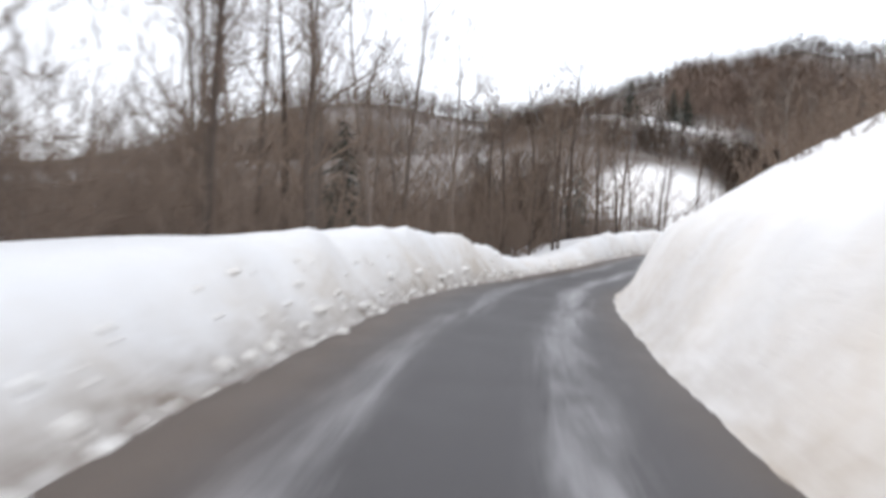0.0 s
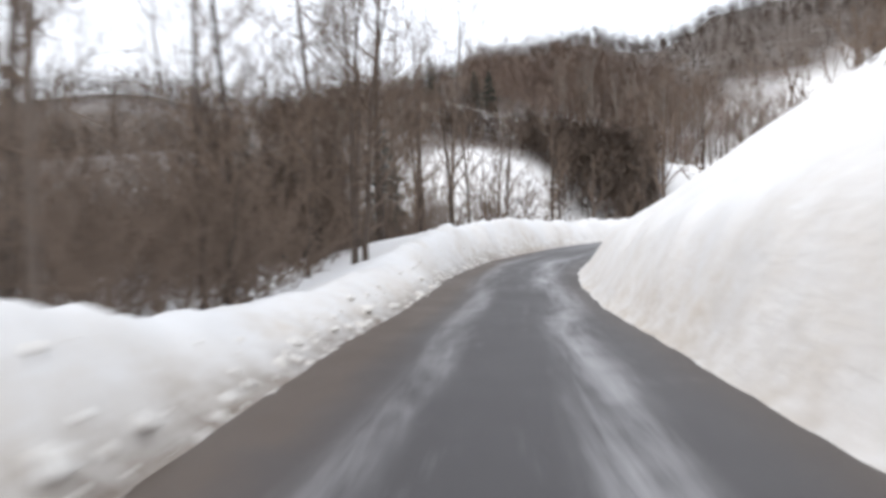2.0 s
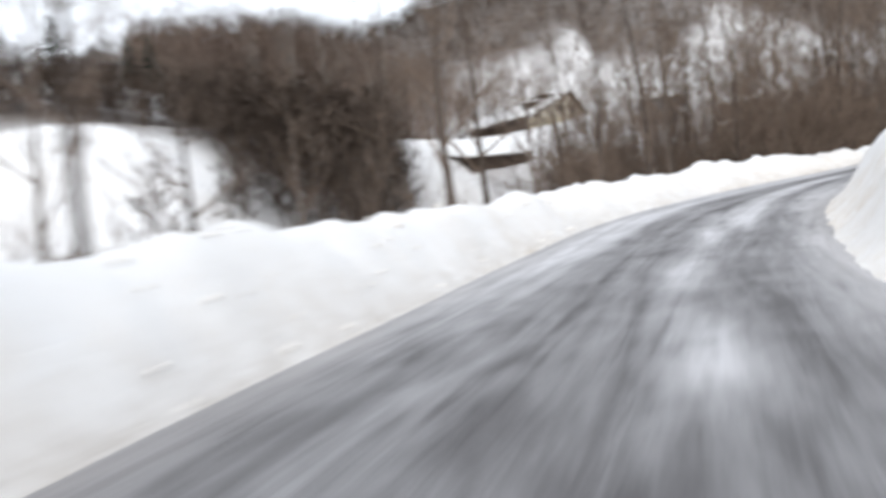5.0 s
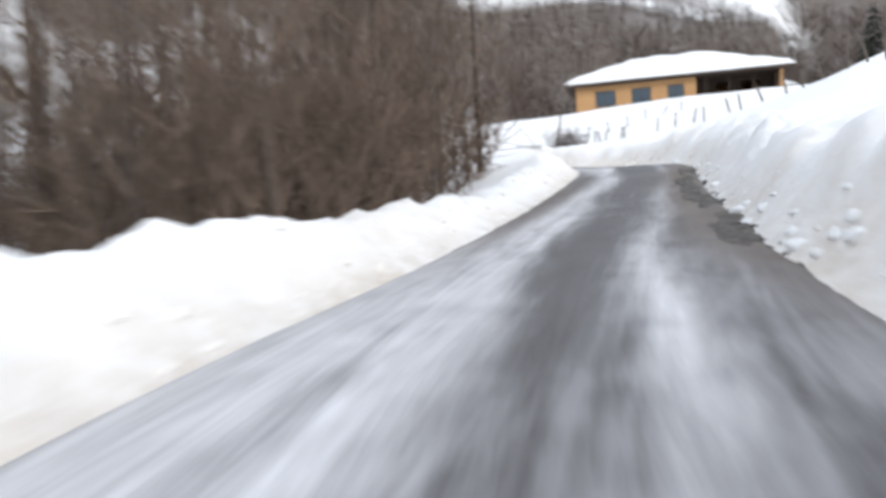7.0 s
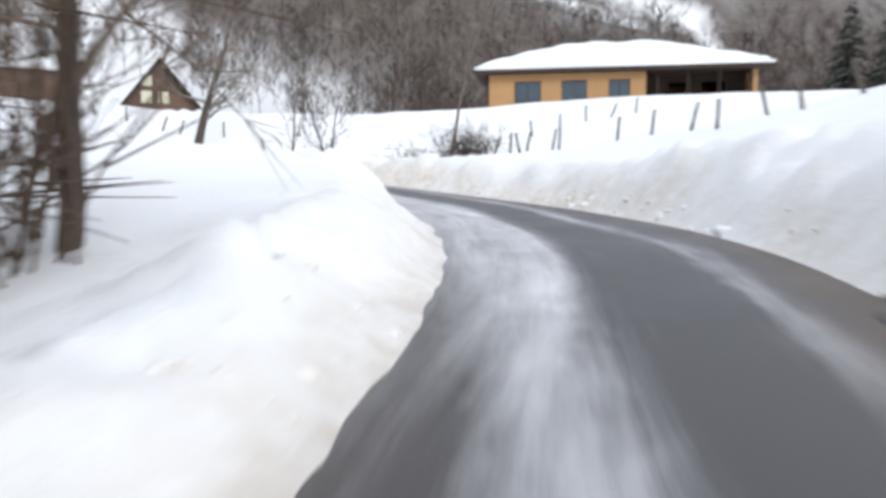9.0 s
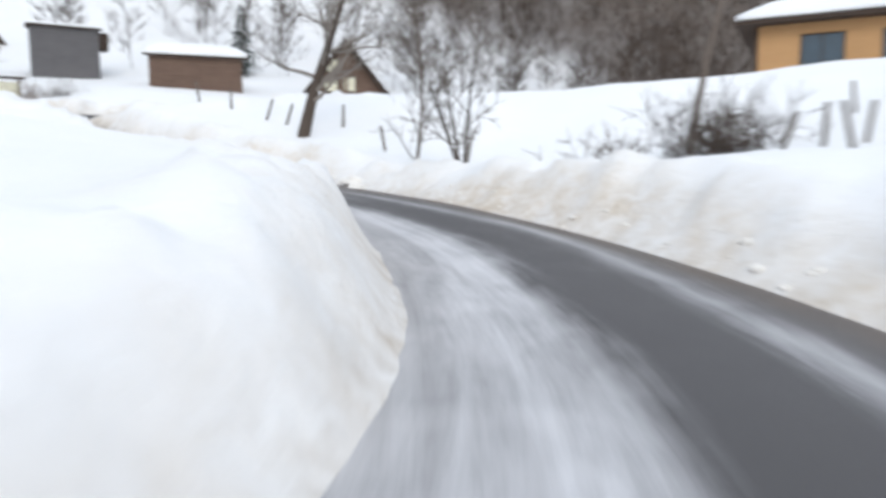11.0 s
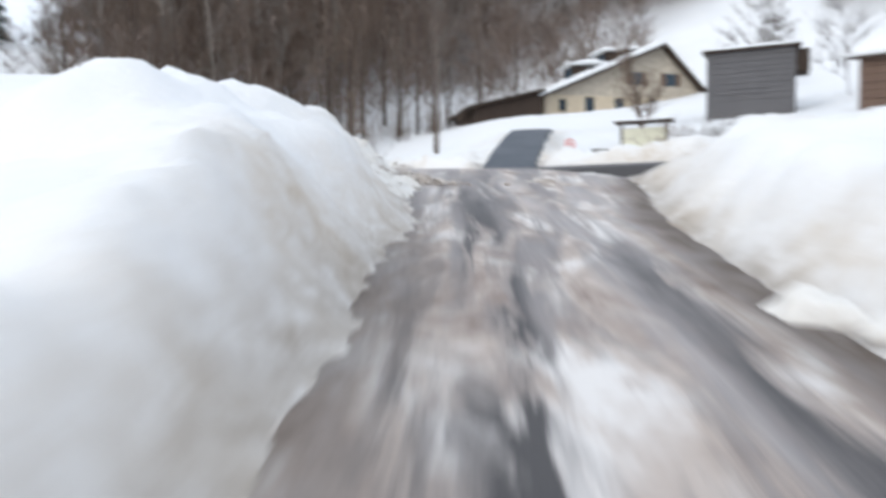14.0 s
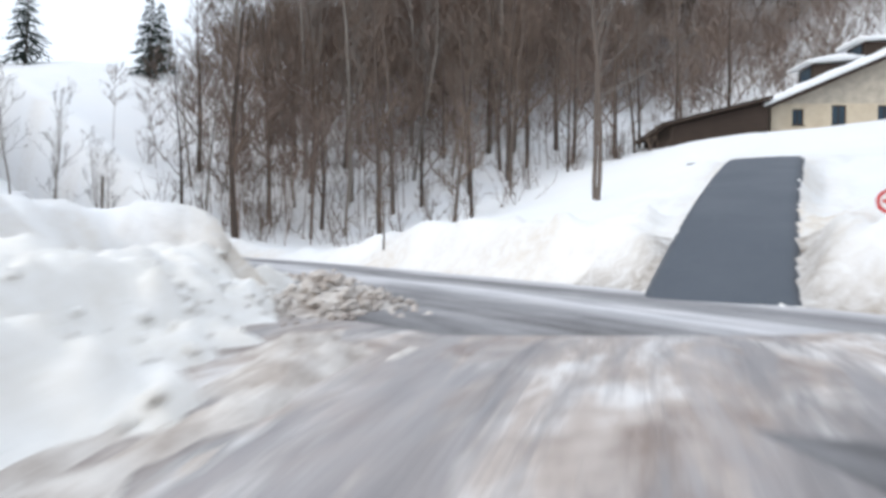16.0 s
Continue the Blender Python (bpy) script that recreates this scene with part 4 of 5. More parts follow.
def far_woods():
    r = random.Random(77)
    n = 15500
    rad = np.array([92 + 262 * r.random() ** 1.1 for _ in range(n)])
    az = np.radians(np.array([r.uniform(-112, 66) for _ in range(n)]))
    x, y = 5 - rad * np.sin(az), 10 + rad * np.cos(az)
    keep = wood_mask(x, y) > np.array([r.random() * 0.7 + 0.25 for _ in range(n)])
    simple_trees("hill_woods", x[keep], y[keep], rad[keep], 78, "brown leafless woods covering the far hillsides", HILLWOOD, 4, 9, (4, 8))
    x = np.array([r.uniform(-75, 4) for _ in range(5200)])
    y = np.array([r.uniform(-70, 88) for _ in range(5200)])
    i, d, lat, far = nearest(road_c, road_n, road_h, x, y)
    s = road_s[i]
    keep = (wood_mask(x, y) > 0.4) & (lat < 0) & (far > np.interp(s, [0, 48, 58, 78, 84, 105], [12, 12, 24, 24, 7, 7])) & (far < np.interp(s, [0, 50, 60, 84], [70, 60, 36, 30])) & ((y < 26) | (y > 60) | (lattice(x * 50, y * 50, 5) < 0.2)) & ~((np.degrees(np.arctan2(x + 8.5, y - 5)) > 4) & (np.degrees(np.arctan2(x + 8.5, y - 5)) < 17) & (y > 12) & (s < 84)) & ~((np.degrees(np.arctan2(x - 1.1, y - 17.6)) > 8) & (np.degrees(np.arctan2(x - 1.1, y - 17.6)) < 30) & (y > 20))
    simple_trees("valley_thicket", x[keep], y[keep], far[keep], 79, "dense brown thicket filling the valley beside the road", TWIG, 4, 9, (4, 9))
    for name, count, accept, gap, seed, tall, label in (("vale_trees", 22, vale_wood, 2.0, 91, (5, 9), "scattered leafless trees on the valley floor"), ("meadow_trees", 60, meadow_edge, 3.0, 92, (6, 12), "pale leafless trees scattered along the upper meadow"), ("house_trees", 60, house_wood, 2.6, 93, (8, 13), "tall brown leafless trees behind the bungalow")):
        p = spots_in(count, accept, gap, seed)
        simple_trees(name, p[:, 0], p[:, 1], np.full(len(p), 60.0), seed, label, HILLWOOD, 9, 34, tall)
    x = np.array([r.uniform(-21, -4) for _ in range(520)])
    y = np.array([r.uniform(40, 66) for _ in range(520)])
    keep = (np.degrees(np.arctan2(x + 8.5, y - 5)) < 3.4) & (((x + 25) / 9) ** 2 + ((y - 44) / 9) ** 2 > 1)
    simple_trees("vale_thicket", x[keep], y[keep], np.full(keep.sum(), 55.0), 94, "dense brown thicket below the wooded hill", HILLWOOD, 7, 20, (2.8, 5.2))
    x = np.array([r.uniform(-72, -16) for _ in range(900)])
    y = 66 + 0.306 * (30 - x) - np.array([r.uniform(1, 17) for _ in range(900)])
    simple_trees("ridge_thicket", x, y, np.full(900, 60.0), 81, "brown leafless thicket on the ridge above the valley", HILLWOOD, 5, 12, (3.5, 6))
    x = np.array([r.uniform(-44, 30) for _ in range(2500)])
    y = np.array([r.uniform(88, 150) for _ in range(2500)])
    keep = ((x < 3) | ((y > 104 + (x - 4) * 0.7) & (lattice(x * 50, y * 50, 8) < 0.2))) & ((y > 108) | (lattice(x * 50, y * 50, 6) < 0.38)) & (x > -20 - (y - 88) * 0.55) & ((x > 31 - (y - 63.7) * 1.41) | (lattice(x * 50, y * 50, 7) < 0.15))
    simple_trees("ravine_thicket", x[keep], y[keep], np.full(keep.sum(), 40.0), 80, "dense brown thicket on the ravine slope", TWIG_HAZE, 8, 20, (6, 11), 0.42)


far_woods()


# ---- conifers ----
def spruce_meshes(seed, height, radius):
    r = random.Random(seed)
    trunk, crown = Limbs(), Limbs()
    grow(r, trunk, Vector((0, 0, -0.4)), Vector((0, 0, 1)), height + 0.3, height * 0.018, 6, 6, 0.01, 0.0, 0.1)
    v, f = crown.v, crown.f
    z = height * 0.06
    while z < height * 0.98:
        k = 1 - z / height
        reach = radius * (k ** 0.85) * r.uniform(0.8, 1.15) + 0.08
        for _ in range(9):
            a = r.uniform(0, 6.28)
            ln = reach * r.uniform(0.7, 1.12)
            drop = ln * r.uniform(0.15, 0.45)
            ca, sa = math.cos(a), math.sin(a)
            zz = z + r.uniform(-0.15, 0.15)
            for j in range(6):
                u0, u1 = j / 6, (j + 1.3) / 6
                wd = ln * 0.20 * (1.1 - u0)
                side = 1 if j % 2 else -1
                p0 = (ca * ln * u0, sa * ln * u0, zz - drop * u0 * u0)
                p1 = (ca * ln * u1, sa * ln * u1, zz - drop * u1 * u1)
                tip = (ca * ln * u1 - sa * wd * side, sa * ln * u1 + ca * wd * side, zz - drop * u1 - r.uniform(0.02, 0.16))
                b = len(v)
                v += [p0, p1, tip]
                f.append((b, b + 1, b + 2))
        z += height * 0.028 + 0.07
    return trunk, crown


tr, cr = spruce_meshes(3, 6.5, 1.9)
spruce = make_tree("spruce_tree", tr, cr, BARK_DARK, NEEDLE, "dark green spruce standing among the bare trees", "tree", "spruces")
stand(spruce, -23.9, 6.8, 20, 1.15)
for x, y, sz in ((-24.5, -4.0, 0.9), (-27.0, -22, 1.3), (-30, 2, 1.2), (-33.0, 104.5, 1.3), (-43.0, 97.5, 1.35), (-36.5, 108, 1.2), (84.7, 29.2, 1.75), (86.5, 33.5, 1.5), (82, 26.0, 1.4), (90, 30.0, 1.8), (52, 98, 1.0)):
    place_copy(spruce, x, y, rng.uniform(0, 360), sz)


# ---- single trees beside the road ----
def lone(name, seed, x, y, label, h, r, z=None, tilt=(0, 0), turn=0, bark=BARK_DARK, twig=TWIG_GREY, **kw):
    tr, cr = tree_meshes(seed, h, r, **kw)
    return stand(make_tree(name, tr, cr, bark, twig, label), x, y, turn, 1.0, z, 0.1, tilt)


lone("pollard_tree", 31, 38.2, 55.7, "thick leaning pollarded tree with rough dark bark by the bank", 7.0, 0.23, None, (0, 13), 0, BARK_DARK, TWIG_GREY, first=0.24, spread=1.0, n1=24, n2=5, n3=5, up=0.18, pollard=True)
lone("young_tree", 32, 39.1, 50.3, "slender leafless tree with low side shoots", 5.5, 0.06, None, (0, 0), 40, BARK, TWIG_GREY, first=0.08, spread=0.5, n1=16, n2=4, n3=4)
lone("fruit_tree", 33, 38.5, 47.6, "branching leafless fruit tree with several grey stems", 3.6, 0.075, None, (0, 0), 0, BARK_DARK, TWIG_GREY, first=0.2, spread=0.9, n1=11, n2=5, n3=4, stems=3, lean=0.2)
lone("slender_tree", 34, 41.75, 43.5, "tall slender grey tree above a dark bush", 7.5, 0.085, None, (0, 0), 0, BARK, TWIG_GREY, first=0.4, spread=0.4, n1=9, n2=3, n3=3)
lone("twin_tree", 37, 22.7, 82.9, "pale leafless tree with two close straight stems", 9.5, 0.105, None, (0, 5), 0, BARK, TWIG_GREY, first=0.35, spread=0.45, n1=10, n2=5, n3=4, stems=2, lean=0.02)
lone("garden_tree", 38, 19.1, 81.1, "small garden tree with a round reddish-brown crown", 3.6, 0.075, None, (0, 0), 0, BARK, TWIG, first=0.36, spread=1.0, n1=16, n2=6, n3=6)
lone("sapling", 39, 18.0, 79.2, "thin leafless sapling in the snow", 3.4, 0.04, None, (0, 0), 0, BARK, TWIG, first=0.3, spread=0.5, n1=9, n2=4, n3=4)
lone("bushy_tree", 40, 31.6, 91.5, "dense brown leafless tree before the stone house", 6.4, 0.13, None, (0, 0), 0, BARK, TWIG, first=0.1, spread=1.0, n1=34, n2=7, n3=7)
thin_tr, thin_cr = tree_meshes(41, 7.5, 0.06, 0.3, 0.45, 11, 4, 4)
thin = make_tree("thin_tree", thin_tr, thin_cr, BARK_PALE, TWIG_GREY, "thin pale leafless tree on the open slope", "tree", "thin trees on the slope")
stand(thin, -5.8, 79.8, 0, 1.0)
for x, y, sz in ((-5.1, 81.6, 1.1), (-4.2, 83.6, 0.8), (-9, 84, 1.0), (-12, 88.5, 1.0), (-16, 90, 1.1)):
    place_copy(thin, x, y, rng.uniform(0, 360), sz)
roadside_tr, roadside_cr = tree_meshes(52, 9.0, 0.15, 0.14, 0.9, 15, 6, 6, 0.12, 3, 0.12)
stand(make_tree("old_tree", roadside_tr, roadside_cr, BARK_DARK, TWIG, "old many-stemmed leafless tree behind the snow bank"), -18.2, -13.2, 30, 1.0)


thick_tr, thick_cr = tree_meshes(57, 7.6, 0.16, 0.06, 0.8, 36, 8, 7)
thick = make_tree("dark_tree", thick_tr, thick_cr, BARK_DARK, TWIG_DARK, "dense dark leafless tree standing behind the snow bank", "tree", "dark trees behind the bank")
stand(thick, -23.4, -6.6, 0, 1.0)
for x, y, turn, sz in ((-21.3, -8.8, 70, 0.9), (-25.4, -3.8, 150, 1.05), (-24.8, -9.0, 220, 0.95), (-22.2, -4.4, 300, 0.85), (-26.6, -7.2, 20, 1.1)):
    place_copy(thick, x, y, turn, sz)


def bush(name, seed, x, y, label, h, width, stems, mat=TWIG):
    r = random.Random(seed)
    out = Limbs()
    for _ in range(stems):
        d = Vector((r.gauss(0, 0.45), r.gauss(0, 0.45), 1)).normalized()
        p = Vector((r.gauss(0, width / 3), r.gauss(0, width / 3), -0.2))
        pts, _, dd = grow(r, out, p, d, h * r.uniform(0.5, 1.05), 0.016, 3, 3, 0.22, 0.02, 0.35)
        for _ in range(7):
            grow(r, out, pts[r.randrange(1, 4)], bend(r, dd, 0.7), h * r.uniform(0.2, 0.45), 0.010, 1, 3, 0.1, 0.0, 0.3)
    ob = tagged(new(name, out.mesh(name, mat)), label, "bush")
    return stand(ob, x, y)


bush("dark_bush", 61, 42.3, 43.0, "dense dark leafless bush half sunk in the snow", 1.6, 1.5, 120, BARK_DARK)
bush("briar", 62, 40.6, 44.6, "low tangled grey briar lying on the snow", 1.0, 2.2, 40, TWIG_GREY)
bush("hedge_shrub", 63, 33.6, 84.4, "brown leafless shrub beside the notice board", 1.6, 1.4, 45)
bush("hedge_shrub", 64, 35.4, 84.9, "snow-dusted grey shrub beside the notice board", 1.3, 1.6, 40, TWIG_GREY)


# ---- dry stalks on the steep slope ----
spots = []
while len(spots) < 55:
    i = rng.randrange(64, 130)
    d = rng.uniform(5.2, 10)
    spots.append((road_c[i, 0] + road_n[i, 0] * d, road_c[i, 1] + road_n[i, 1] * d))
brush("dry_stalks", spots, 8, "dry brown stalks sticking out of the steep snow", TWIG, (0.6, 1.7), 7, 5)


# ---- buildings ----
def bungalow():
    """A long timber house with a hipped roof under snow."""
    h = root("bungalow", pose(60.26, 53.08, 3.87, 0, 0, -63.7), "long orange timber bungalow with a snow-covered hipped roof", "house")
    L, D, E = 18.0, 9.0, 2.65
    wins = [(1.9, 3.73, 0.62, 2.05), (5.14, 6.88, 0.62, 2.05), (8.32, 9.76, 0.62, 2.05)]
    part("front_wall", wall_with_holes(0, 10.8, -1.6, E, wins), ORANGE, h, "orange stained timber front wall")
    part("end_wall", box(0, 0.3, 0.3, D, -1.6, E), ORANGE, h)
    part("end_wall", box(L - 0.3, L, 0.0, D, -1.6, E), ORANGE, h)
    part("back_wall", box(0.3, L - 0.3, D - 0.3, D, 0, E), ORANGE, h)
    part("porch_wall", wall_with_holes(10.8, L - 0.3, -1.6, E, [(12.6, 13.8, 0.1, 2.0), (14.8, 16.4, 0.6, 2.0)], 1.9, 0.25), DARKWOOD, h, "dark recessed porch wall")
    part("corner_board", box(-0.06, 0.12, -0.06, 0.12, 0, E), DARKWOOD, h)
    for k in range(4):
        part("porch_post", box(11.5 + k * 2.0, 11.66 + k * 2.0, 0.05, 0.21, -1.6, E, 0.02), DARKWOOD, h)
    for a, b, c, d in wins:
        window(h, a, b, c, d)
    for x in range(20):
        part("rafter_end", box(0.3 + x * 0.9, 0.42 + x * 0.9, -0.72, 0.0, E - 0.02, E + 0.1), DARKWOOD, h)
    o, rise = 0.85, 2.4
    x0, x1, y0, y1 = -o, L + o, -o, D + o
    bm = bmesh.new()
    e = [bm.verts.new(p) for p in ((x0, y0, E + 0.1), (x1, y0, E + 0.1), (x1, y1, E + 0.1), (x0, y1, E + 0.1))]
    ra, rb = bm.verts.new((6.0, D / 2, E + rise)), bm.verts.new((L - 6.0, D / 2, E + rise))
    u = [bm.verts.new((v.co.x, v.co.y, v.co.z - 0.22)) for v in e]
    for f in ((e[0], e[1], rb, ra), (e[1], e[2], rb), (e[2], e[3], ra, rb), (e[3], e[0], ra), u[::-1]):
        bm.faces.new(f)
    for i in range(4):
        bm.faces.new((e[i], u[i], u[(i + 1) % 4], e[(i + 1) % 4]))
    part("roof", bm, DARKWOOD, h, "dark timber hipped roof")

    def zr(x, y):
        k = min((x - x0) / (6.0 - x0), (x1 - x) / (6.0 - x0), (y - y0) / (D / 2 - y0), (y1 - y) / (D / 2 - y0), 1)
        return E + 0.1 + max(0, k) * (rise - 0.1)
    part("roof_snow", snow_slab((x0 + 0.02, x1 - 0.02, y0 + 0.02, y1 - 0.02), zr, 0.42, 3.0), SNOW, h, "thick smooth snow lying on the roof", True)


def shed(name, m, w, d, wall_h, rise, mat, label, snow=0.5, over=0.35, boards=True, side_bay=False):
    """A small shed under a snow-laden roof that slopes to the front."""
    h = root(name, m, label, "shed")
    part("front_wall", wall_with_holes(0, w, -1.5, wall_h, [], 0, 0.15), mat, h)
    part("end_wall", prism([(0.15, -1.5), (d, -1.5), (d, wall_h + rise - 0.05), (0.15, wall_h + 0.03)], 0, 0.15), mat, h).matrix_local = Matrix(((0, 1, 0, 0), (1, 0, 0, 0), (0, 0, 1, 0), (0, 0, 0, 1)))
    part("end_wall", prism([(0.15, -1.5), (d, -1.5), (d, wall_h + rise - 0.05), (0.15, wall_h + 0.03)], w - 0.15, w), mat, h).matrix_local = Matrix(((0, 1, 0, 0), (1, 0, 0, 0), (0, 0, 1, 0), (0, 0, 0, 1)))
    part("back_wall", box(0.15, w - 0.15, d - 0.15, d, -1.5, wall_h + rise - 0.1), mat, h)
    if boards:
        n = max(3, int(wall_h / 0.28))
        for k in range(n):
            z = wall_h * k / n
            part("board", box(0.02, w - 0.02, -0.035 - 0.012 * (k % 2), 0.0, z, z + wall_h / n - 0.03), mat, h)
    slope = rise / d
    zr = lambda x, y: wall_h + 0.06 + slope * y
    bm = bmesh.new()
    c = [(-over, -over), (w + over, -over), (w + over, d + over), (-over, d + over)]
    top = [bm.verts.new((x, y, zr(x, y) + 0.08)) for x, y in c]
    low = [bm.verts.new((x, y, zr(x, y) - 0.06)) for x, y in c]
    bm.faces.new(top)
    bm.faces.new(low[::-1])
    for i in range(4):
        bm.faces.new((top[i], low[i], low[(i + 1) % 4], top[(i + 1) % 4]))
    part("roof", bm, DARKWOOD, h)
    if snow:
        part("roof_snow", snow_slab((-over, w + over, -over, d + over), lambda x, y: zr(x, y) + 0.08, snow, w), SNOW, h, "deep rounded snow on the roof", True)
    if side_bay:
        part("side_bay", box(w + 0.001, w + 0.7, 0.3, 1.8, wall_h - 1.35, wall_h - 0.1, 0.03), DARKWOOD, h, "dark boxed bay below the eave")
    return h


def a_frame():
    h = root("a_frame_cottage", pose(51.7, 85.4, 5.4, 0, 0, -27), "small dark timber A-frame cottage with a glazed gable", "cottage")
    w, top, d = 7.2, 4.6, 7.0
    slope = top / (w / 2)
    part("gable_wall", prism([(0.25, 0), (w - 0.25, 0), (w / 2, top - 0.35)], 0.25, 0.4), BROWN, h, "brown boarded gable wall")
    for side in (0, 1):
        q = [(0, 0), (0.32, 0), (w / 2, top - 0.42), (w / 2, top)]
        if side:
            q = [(w - x, z) for x, z in q][::-1]
        part("roof_slope", prism(q, -0.6, d), DARKWOOD, h, "dark steep roof slope")
    part("post", box(w / 2 - 0.12, w / 2 + 0.12, 0.02, 0.24, 0, top - 0.6), BROWN, h)
    part("collar_beam", box(w / 2 - 1.45, w / 2 + 1.45, 0.05, 0.24, 1.75, 1.95), BROWN, h)
    for x0, x1, z0, z1 in ((2.15, 2.95, 2.1, 3.0), (2.0, 2.9, 0.6, 1.65), (3.4, 4.3, 0.6, 1.65)):
        p = part("window", box(x0, x1, 0.16, 0.22, z0, z1), PAPER, h, "pale curtained window")
        part("window_frame", box(x0 - 0.06, x1 + 0.06, 0.223, 0.248, z0 - 0.06, z1 + 0.06), DARKWOOD, p)


def stone_house():
    """A house whose gable faces the road, with a long low slope on one side, and a dark lean-to barn."""
    at = pose(31.5, 117.7, 9.0, 0, 0, 31.8)
    h = root("stone_house", at, "pale stone house with a long snowy roof slope and dormers", "house")
    R, XL, ZL, XR, ZR, L = 7.75, -11.6, 2.75, 4.9, 2.9, 15.0
    left, right = (R - ZL) / -XL, (R - ZR) / XR
    wins = [(-9.6, -8.9, 1.75, 2.75), (-7.2, -6.3, 1.75, 3.0), (-4.4, -3.5, 1.75, 3.0), (-1.2, -0.3, 1.75, 3.0), (1.6, 2.5, 1.75, 3.0), (-2.8, -1.9, 4.2, 5.3), (0.5, 1.4, 4.2, 5.3)]
    part("gable_wall", wall_with_holes(-10.9, 4.2, -2, 3.1, wins[:5], 0, 0.4), STUCCO, h, "cream rendered gable wall")
    part("gable_top", prism([(-10.9, 3.1), (4.2, 3.1), (4.2, R - 4.2 * right - 0.2), (0, R - 0.2), (-10.9, R - 10.9 * left - 0.2)][0:2] + [(4.2, max(3.101, R - 4.2 * right - 0.2)), (0, R - 0.2), (-10.2, 3.101)], 0.0, 0.4), STONE, h, "pale rubble-stone gable")
    for a, b, c, d in wins[:5]:
        window(h, a, b, c, d)
    for a, b, c, d in wins[5:]:
        w = part("window", box(a, b, -0.03, -0.004, c, d), GLASS, h)
        part("shutter", box(a - 0.5, a - 0.04, -0.06, -0.004, c, d), BROWN, w)
        part("shutter", box(b + 0.04, b + 0.5, -0.06, -0.004, c, d), BROWN, w)
    part("side_wall", box(-10.9, -10.5, 0.4, L, -2, R - 10.9 * left - 0.2), STUCCO, h)
    part("side_wall", box(3.8, 4.2, 0.4, L, -2, R - 4.2 * right - 0.2), STUCCO, h)
    part("back_wall", box(-10.5, 3.8, L - 0.4, L, -2, 3.0), STUCCO, h)
    part("roof_slope", prism([(0, R), (0, R - 0.22), (XL, ZL - 0.22), (XL, ZL)], -0.9, L + 0.6), DARKWOOD, h, "dark boarded roof slope under snow")
    part("roof_slope", prism([(0, R), (XR, ZR), (XR, ZR - 0.22), (0, R - 0.22)], -0.9, L + 0.6), DARKWOOD, h, "dark boarded roof slope under snow")
    part("roof_snow", snow_slab((XL - 0.1, 0.0, -0.98, L + 0.6), lambda x, y: R + x * left, 0.5, 5.0), SNOW, h, "thick snow on the long roof slope", True)
    part("roof_snow", snow_slab((0.0, XR + 0.1, -0.98, L + 0.6), lambda x, y: R - x * right, 0.35, 8.0), SNOW, h, "thin snow on the short roof slope", True)
    for x0, y in ((-7.6, 1.6), (-4.6, 1.2)):
        zb = R + x0 * left
        dm = part("dormer", box(x0, x0 + 2.6, y, y + 2.2, zb - 0.2, zb + 1.55), DARKWOOD, h, "dark boarded dormer")
        part("dormer_window", box(x0 - 0.05, x0 - 0.004, y + 0.4, y + 1.8, zb + 0.6, zb + 1.4), GLASS, dm)
        part("dormer_snow", snow_slab((x0 - 0.6, x0 + 3.0, y - 0.4, y + 2.6), lambda x, yy: zb + 1.56 + (x - x0) * 0.08, 0.5, y), SNOW, dm, "snow cap on the dormer", True)
    part("chimney", box(-1.0, -0.3, 9.4, 10.1, R - 1.5, R + 1.0, 0.03), STONE, h)
    b = root("low_barn", at @ pose(-17.6, -1.2, 0), "low dark timber barn with a bare sloping roof", "barn")
    part("front_wall", prism([(0.3, -2), (6.2, -2), (6.2, 3.0), (0.3, 1.5)], 0.3, 0.5), DARKWOOD, b)
    part("end_wall", box(0.3, 0.5, 0.5, 7.6, -2, 1.55), DARKWOOD, b)
    part("back_wall", prism([(0.3, -2), (6.2, -2), (6.2, 3.0), (0.3, 1.5)], 7.6, 7.8), DARKWOOD, b)
    part("roof", prism([(-0.4, 1.42), (6.25, 3.1), (6.25, 3.32), (-0.4, 1.64)], -0.2, 8.2), DARKWOOD, b, "dark bare boarded roof")


bungalow()
shed("log_shed", pose(40.5, 84.4, 5.6, 0, 0, -14.5), 6.0, 4.0, 1.95, 0.9, BROWN, "brown board shed with deep snow on its roof", 0.55)
shed("grey_shed", pose(34.9, 95.2, 7.9, 0, 0, -5), 4.6, 4.2, 2.75, 0.5, GREYWOOD, "tall weathered grey shed with thin roof snow", 0.22, 0.25, True, True)
a_frame()
stone_house()
shed("hay_hut", pose(-1.0, 49.0, ground_at(1.0, 49.5) - 0.7, 0, 0, 12), 4.6, 3.4, 1.5, 0.5, DARKWOOD, "dark hay hut on the valley snowfield", 0.3)
shed("garden_hut", pose(84.0, 45.0, ground_at(84, 45), 0, 0, -43), 5.0, 4.0, 2.2, 1.0, GREYWOOD, "grey garden hut behind the bungalow", 0.45)


